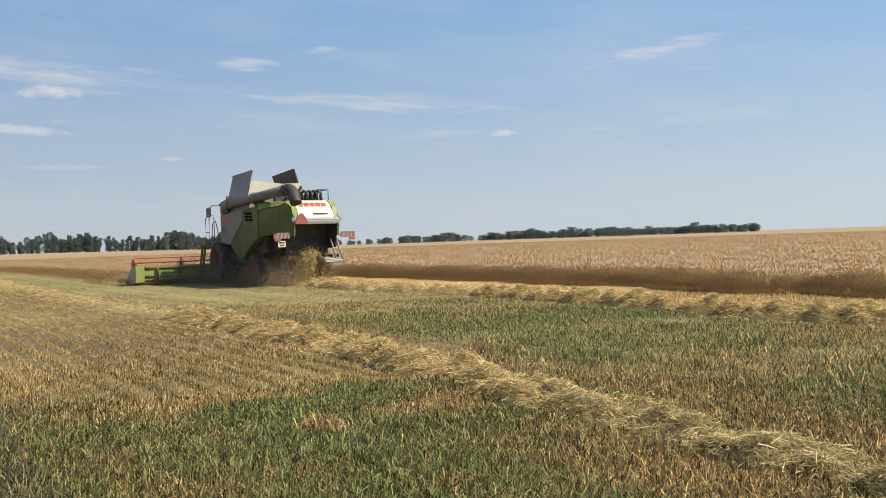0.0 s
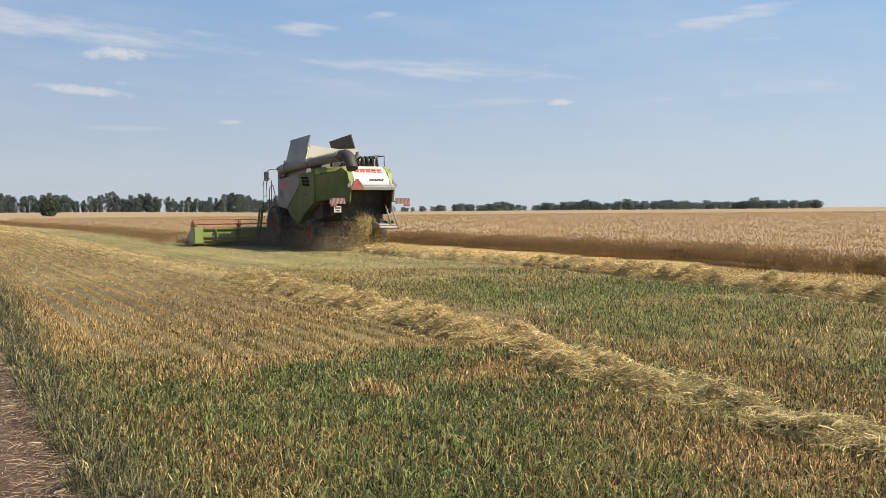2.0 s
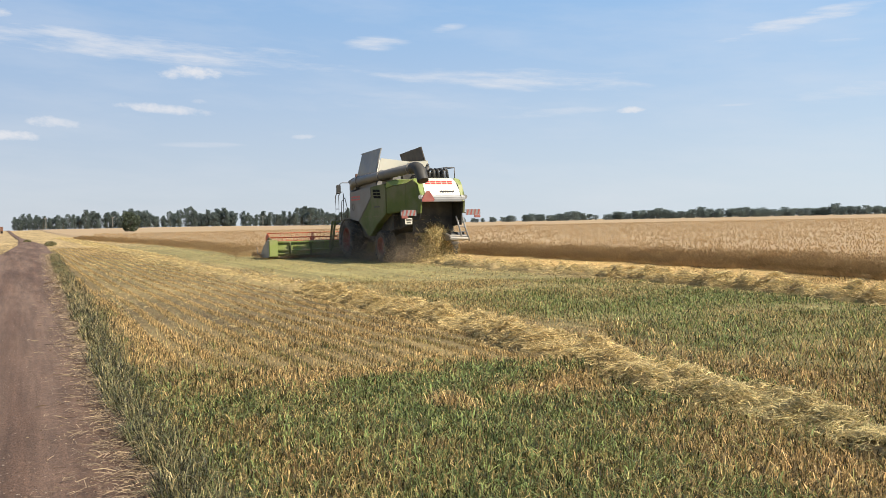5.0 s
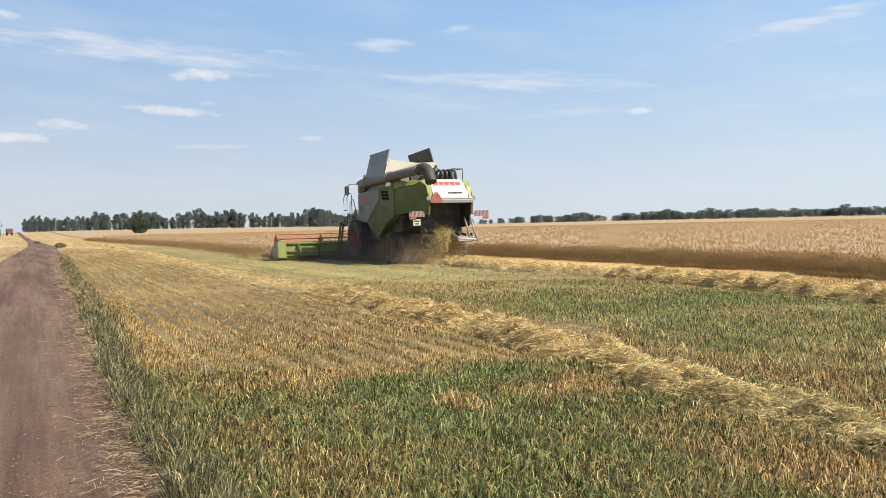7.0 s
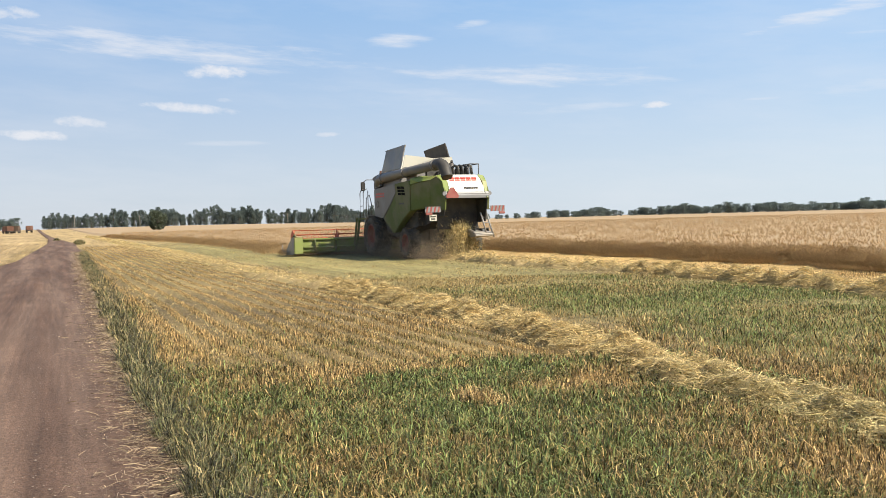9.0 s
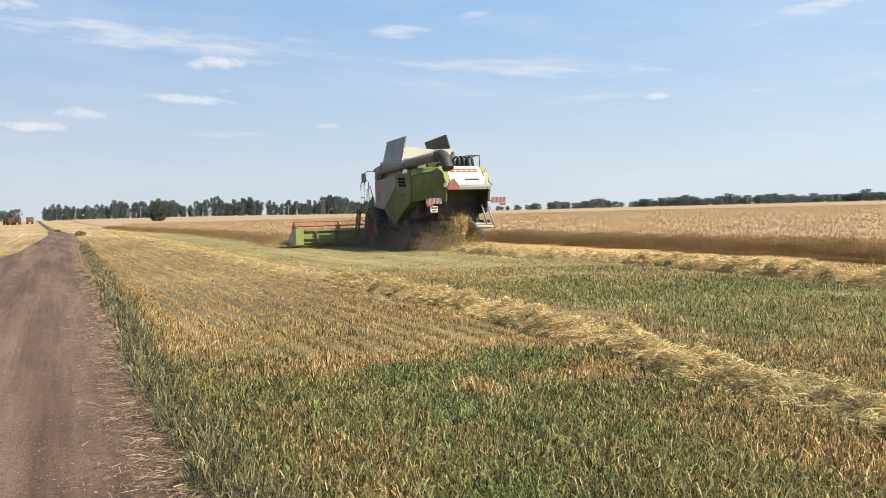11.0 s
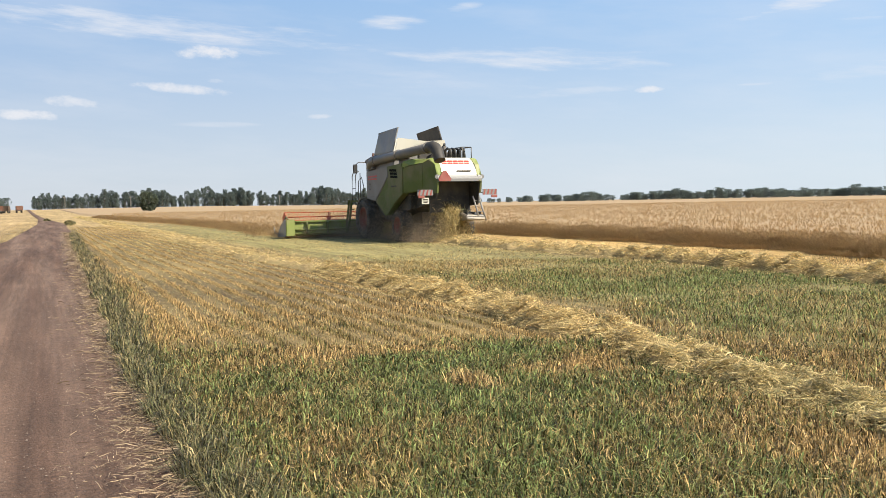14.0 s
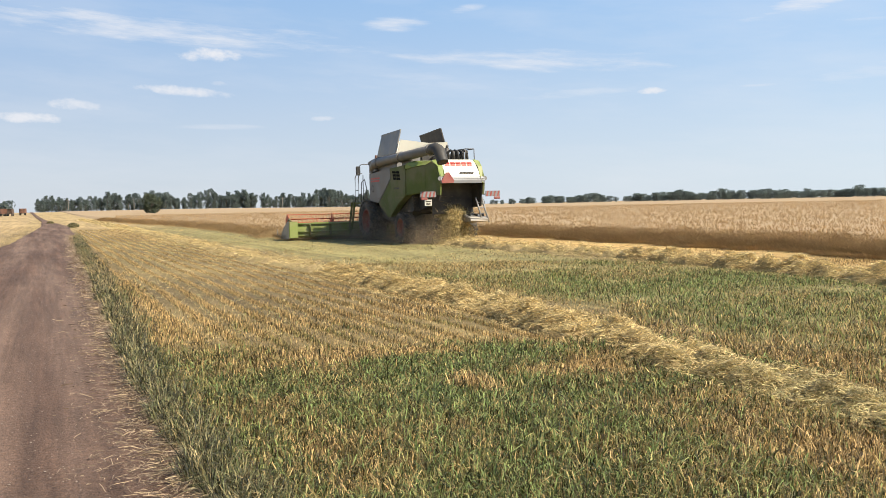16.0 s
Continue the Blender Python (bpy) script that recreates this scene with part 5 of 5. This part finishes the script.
    for x in (-4.5, -2.25, 0, 2.25, 4.5):
        bm = bmesh.new()
        if abs(x) > 4:
            slab(bm, [(x, 4.05 + 0.47 * math.cos(radians(60 * k + 28)), 0.80 + 0.47 * math.sin(radians(60 * k + 28))) for k in range(6)], (0.02, 0, 0))
        else:
            for k in range(6):
                a = radians(60 * k + 28)
                c, n = math.cos(a), math.sin(a)
                slab(bm, [(x, 4.05 - 0.10 * n, 0.80 + 0.10 * c), (x, 4.05 + 0.10 * n, 0.80 - 0.10 * c), (x, 4.05 + 0.45 * c + 0.05 * n, 0.80 + 0.45 * n - 0.05 * c), (x, 4.05 + 0.45 * c - 0.05 * n, 0.80 + 0.45 * n + 0.05 * c)], (0.04, 0, 0))
                b = a + radians(60)
                limb(bm, (x, 4.05 + 0.3 * math.cos(a), 0.80 + 0.3 * math.sin(a)), (x, 4.05 + 0.3 * math.cos(b), 0.80 + 0.3 * math.sin(b)), 0.025, 0.025, 5)
        part("reel_star", bm, M_ORANGE, reel, "orange-red reel spider")
    bm = bmesh.new()
    for i in range(110):
        x = -4.55 + 9.1 * i / 109
        slab(bm, [(x - 0.02, 4.06, 0.12), (x + 0.02, 4.06, 0.12), (x, 4.17, 0.10)], (0, 0, 0.012))
    part("cutter_bar", bm, M_STEEL, hd)
    return cb


build_combine()


M_DUST = material("airborne_dust", (0.26, 0.20, 0.14), (0.20, 0.155, 0.11), 3.0, 0.95)


def straw_stream():
    """Straw pouring out under the hood on to the ground, in tumbling clumps."""
    r = np.random.RandomState(91)
    n = 22000
    clumps = 60
    ct = r.uniform(0, 1, clumps) ** 0.7
    cx, cy = -0.12 + r.normal(0, 0.2, clumps) * (0.5 + 0.9 * ct), -5.5 - 0.7 * ct + r.normal(0, 0.2, clumps)
    cz = np.clip(1.75 - 1.65 * ct ** 1.2 + r.normal(0, 0.1, clumps), 0.1, 1.9)
    k = r.randint(0, clumps, n)
    size = 0.10 + 0.10 * ct[k]
    p = np.column_stack([COMBINE[0] + cx[k], COMBINE[1] + cy[k], cz[k]]) + r.normal(0, 1, (n, 3)) * size[:, None] * [1.2, 1.0, 1.1]
    p[:, 2] = np.abs(p[:, 2])
    me = strands("straw_stream", p, 0.15 * r.uniform(0.4, 1.3, n), np.full(n, 0.012), 0.9, np.clip(0.72 + r.normal(0, 0.25, n), 0, 1), M_STRAW, r)
    tagged(new("straw_stream", me), "golden straw spilling from the harvester's outlet", "straw", kind="stuff")
    n = 24000
    x = COMBINE[0] + r.normal(-0.9, 0.8, n)
    y = COMBINE[1] + r.uniform(-7.0, -0.5, n)
    z = np.abs(r.normal(0, 0.6, n)) + 0.03
    me = strands("flying_chaff", np.column_stack([x, y, z]), 0.022 * r.uniform(0.4, 1.3, n), np.full(n, 0.0065), 0.9, np.clip(0.4 + r.normal(0, 0.3, n), 0, 1), M_LITTER, r)
    tagged(new("flying_chaff", me), "fine chaff flying about the harvester's wheels", "chaff", kind="stuff")
    # dust hanging about the wheels and the header, thinning upwards
    n = 100000
    along = r.uniform(0, 1, n)
    x = COMBINE[0] - 1.2 - 2.6 * r.uniform(0, 1, n) * along ** 1.5 + r.normal(0, 0.55, n)
    y = COMBINE[1] - 6.6 + 9.0 * along
    z = 0.02 + np.minimum(r.gamma(1.4, 0.36, n), 1.9)
    q = 0.0068 * r.uniform(0.6, 1.5, n)
    co = (np.column_stack([x, y, z])[:, None, :] + r.normal(0, 1, (n, 3, 3)) * q[:, None, None]).reshape(-1, 3)
    me = raw_mesh("dust_cloud", co, None, np.arange(3 * n).reshape(-1, 3), M_DUST)
    tagged(new("dust_cloud", me), "brown dust hanging about the harvester's wheels", "dust", kind="stuff")


straw_stream()


# ---- far things by the road ----
M_RUST = material("faded_orange_paint", (0.20, 0.095, 0.06), (0.15, 0.08, 0.055), 2.0, 0.6)
M_BROWN = material("brown_dusty_paint", (0.13, 0.085, 0.06), (0.10, 0.07, 0.05), 2.0, 0.6)


def truck(label, at, mat, long):
    tr = thing("truck", label, "truck", at, "trucks by the track")
    bm = bmesh.new()
    box(bm, -1.2, 1.2, -long / 2, long / 2 - 2.2, 1.1, 2.9)
    for i in range(6):
        y = -long / 2 + (long - 2.2) * i / 5.2
        box(bm, -1.26, 1.26, y, y + 0.1, 1.05, 2.95)
    part("cargo_box", bm, mat, tr)
    bm = bmesh.new()
    prism(bm, [(long / 2 - 2.0, 0.8), (long / 2 - 2.0, 2.7), (long / 2 - 0.6, 2.7), (long / 2 - 0.2, 1.9), (long / 2, 1.8), (long / 2, 0.8)], -1.1, 1.1)
    soften(bm, 0.08)
    cb = part("cab", bm, mat, tr)
    bm = bmesh.new()
    box(bm, -0.95, 0.95, long / 2 - 2.012, long / 2 - 2.002, 1.9, 2.5)
    part("window", bm, M_GLASS, cb)
    bm = bmesh.new()
    box(bm, -0.5, 0.5, -long / 2, long / 2 - 0.2, 0.75, 1.05)
    part("chassis", bm, M_IRON, tr)
    for y in (-long / 2 + 0.9, -long / 2 + 2.1, long / 2 - 1.0):
        for s in (-1, 1):
            bm = bmesh.new()
            lathe(bm, [(-0.18, 0.2), (-0.18, 0.48), (-0.12, 0.52), (0.12, 0.52), (0.18, 0.48), (0.18, 0.2)], 16)
            moved(part("wheel", bm, M_RUBBER, tr), pose(s * 0.95, y, 0.52))


truck("faded orange grain truck parked beside the track", pose(*polar(-2.3, 390), 0, 0, 25), M_RUST, 5.6)
truck("brown grain truck parked beside the track", pose(*polar(-1.82, 400), 0, 0, -10), M_BROWN, 5.2)
truck("dusty orange truck standing on the track", pose(*polar(-1.15, 420), 0, 0, 8), M_RUST, 5.2)


def pole(az, dist, tall):
    po = thing("utility_pole", "thin grey utility pole at the field's end", "utility pole", pose(*polar(az, dist), 0, 0, 30), "utility poles")
    bm = bmesh.new()
    limb(bm, (0, 0, -0.3), (0, 0, tall), 0.22, 0.15, 8)
    part("post", bm, M_STEEL, po)
    bm = bmesh.new()
    box(bm, -0.9, 0.9, -0.06, 0.06, tall - 0.8, tall - 0.65)
    part("crossarm", bm, M_STEEL, po)
    for x in (-0.8, 0.8):
        bm = bmesh.new()
        limb(bm, (x, 0, tall - 0.65), (x, 0, tall - 0.4), 0.07, 0.05, 6)
        part("insulator", bm, M_WHITE, po)


pole(1.36, 560, 8.0)
pole(5.1, 600, 8.0)
pole(14.2, 640, 8.0)


def weed(at, seed, size):
    r = np.random.RandomState(seed)
    n = 900
    d = r.normal(0, 1, (n, 3))
    d /= np.linalg.norm(d, axis=1)[:, None]
    p = d * r.uniform(0.2, 1, n)[:, None] ** 0.6 * np.array([1.0, 1.3, 0.7]) * size
    p[:, 2] = np.abs(p[:, 2])
    me = blades("weed_bush", p[:, :2], p[:, 2], np.full(n, 0.25) * size, np.full(n, 0.06) * size, r.uniform(0.3, 1, n), np.clip(r.normal(0.3, 0.25, n), 0, 1), M_DEAD_SHADED, r)
    ob = new("weed_bush", me)
    ob.matrix_world = pose(*at)
    tagged(ob, "dark green weed bush at the track's edge", "weed")


weed((2.75, 100, 0), 3, 0.62)
weed((2.5, 96, 0), 4, 0.4)
weed((0.75, 132, 0.03), 5, 0.5)


# ---- small litter ----
def road_litter():
    r = np.random.RandomState(101)
    n = 30000
    y = 3 + 60 * r.uniform(0, 1, n) ** 1.8
    right = np.interp(y, ROAD_Y, ROAD_R)
    x = right - np.abs(r.normal(0, 0.26, n)) + 0.12
    me = strands("straw_litter", np.column_stack([x, y, np.full(n, 0.075) + r.uniform(0, 0.02, n)]), 0.02 + 0.17 * r.uniform(0, 1.0, n) ** 3.2, 0.0022 + 0.00016 * y, 0.08, np.clip(r.normal(0.35, 0.35, n), 0, 1), M_LITTER, r)
    tagged(new("straw_litter", me), "loose straws scattered along the track's edge", "straw", kind="stuff")
    n = 7000
    y = 3 + 30 * r.uniform(0, 1, n) ** 1.7
    u = r.uniform(0, 1, n)
    x = np.interp(y, ROAD_Y, ROAD_L) * (1 - u) + np.interp(y, ROAD_Y, ROAD_R) * u
    s = 0.003 + 0.006 * r.uniform(0, 1, n) ** 3
    p = np.column_stack([x, y, np.full(n, 0.052) + 0.0003 * y])
    dirs = np.array([[1, 0, 0], [0, 1, 0], [-1, 0, 0], [0, -1, 0], [0, 0, 0.8], [0, 0, -0.8]])
    co = (p[:, None, :] + dirs[None] * (s[:, None, None] * r.uniform(0.6, 1.3, (n, 6, 1)))).reshape(-1, 3)
    k = np.arange(n)[:, None] * 6
    tris = np.concatenate([k + f for f in ([0, 1, 4], [1, 2, 4], [2, 3, 4], [3, 0, 4])])
    tagged(new("grit", raw_mesh("grit", co, None, tris, M_GRIT)), "small clods and grit on the earth track", "grit", kind="stuff")


M_GRIT = material("earth_clods", (0.30, 0.235, 0.18), (0.14, 0.10, 0.075), 9.0, 0.95)
road_litter()
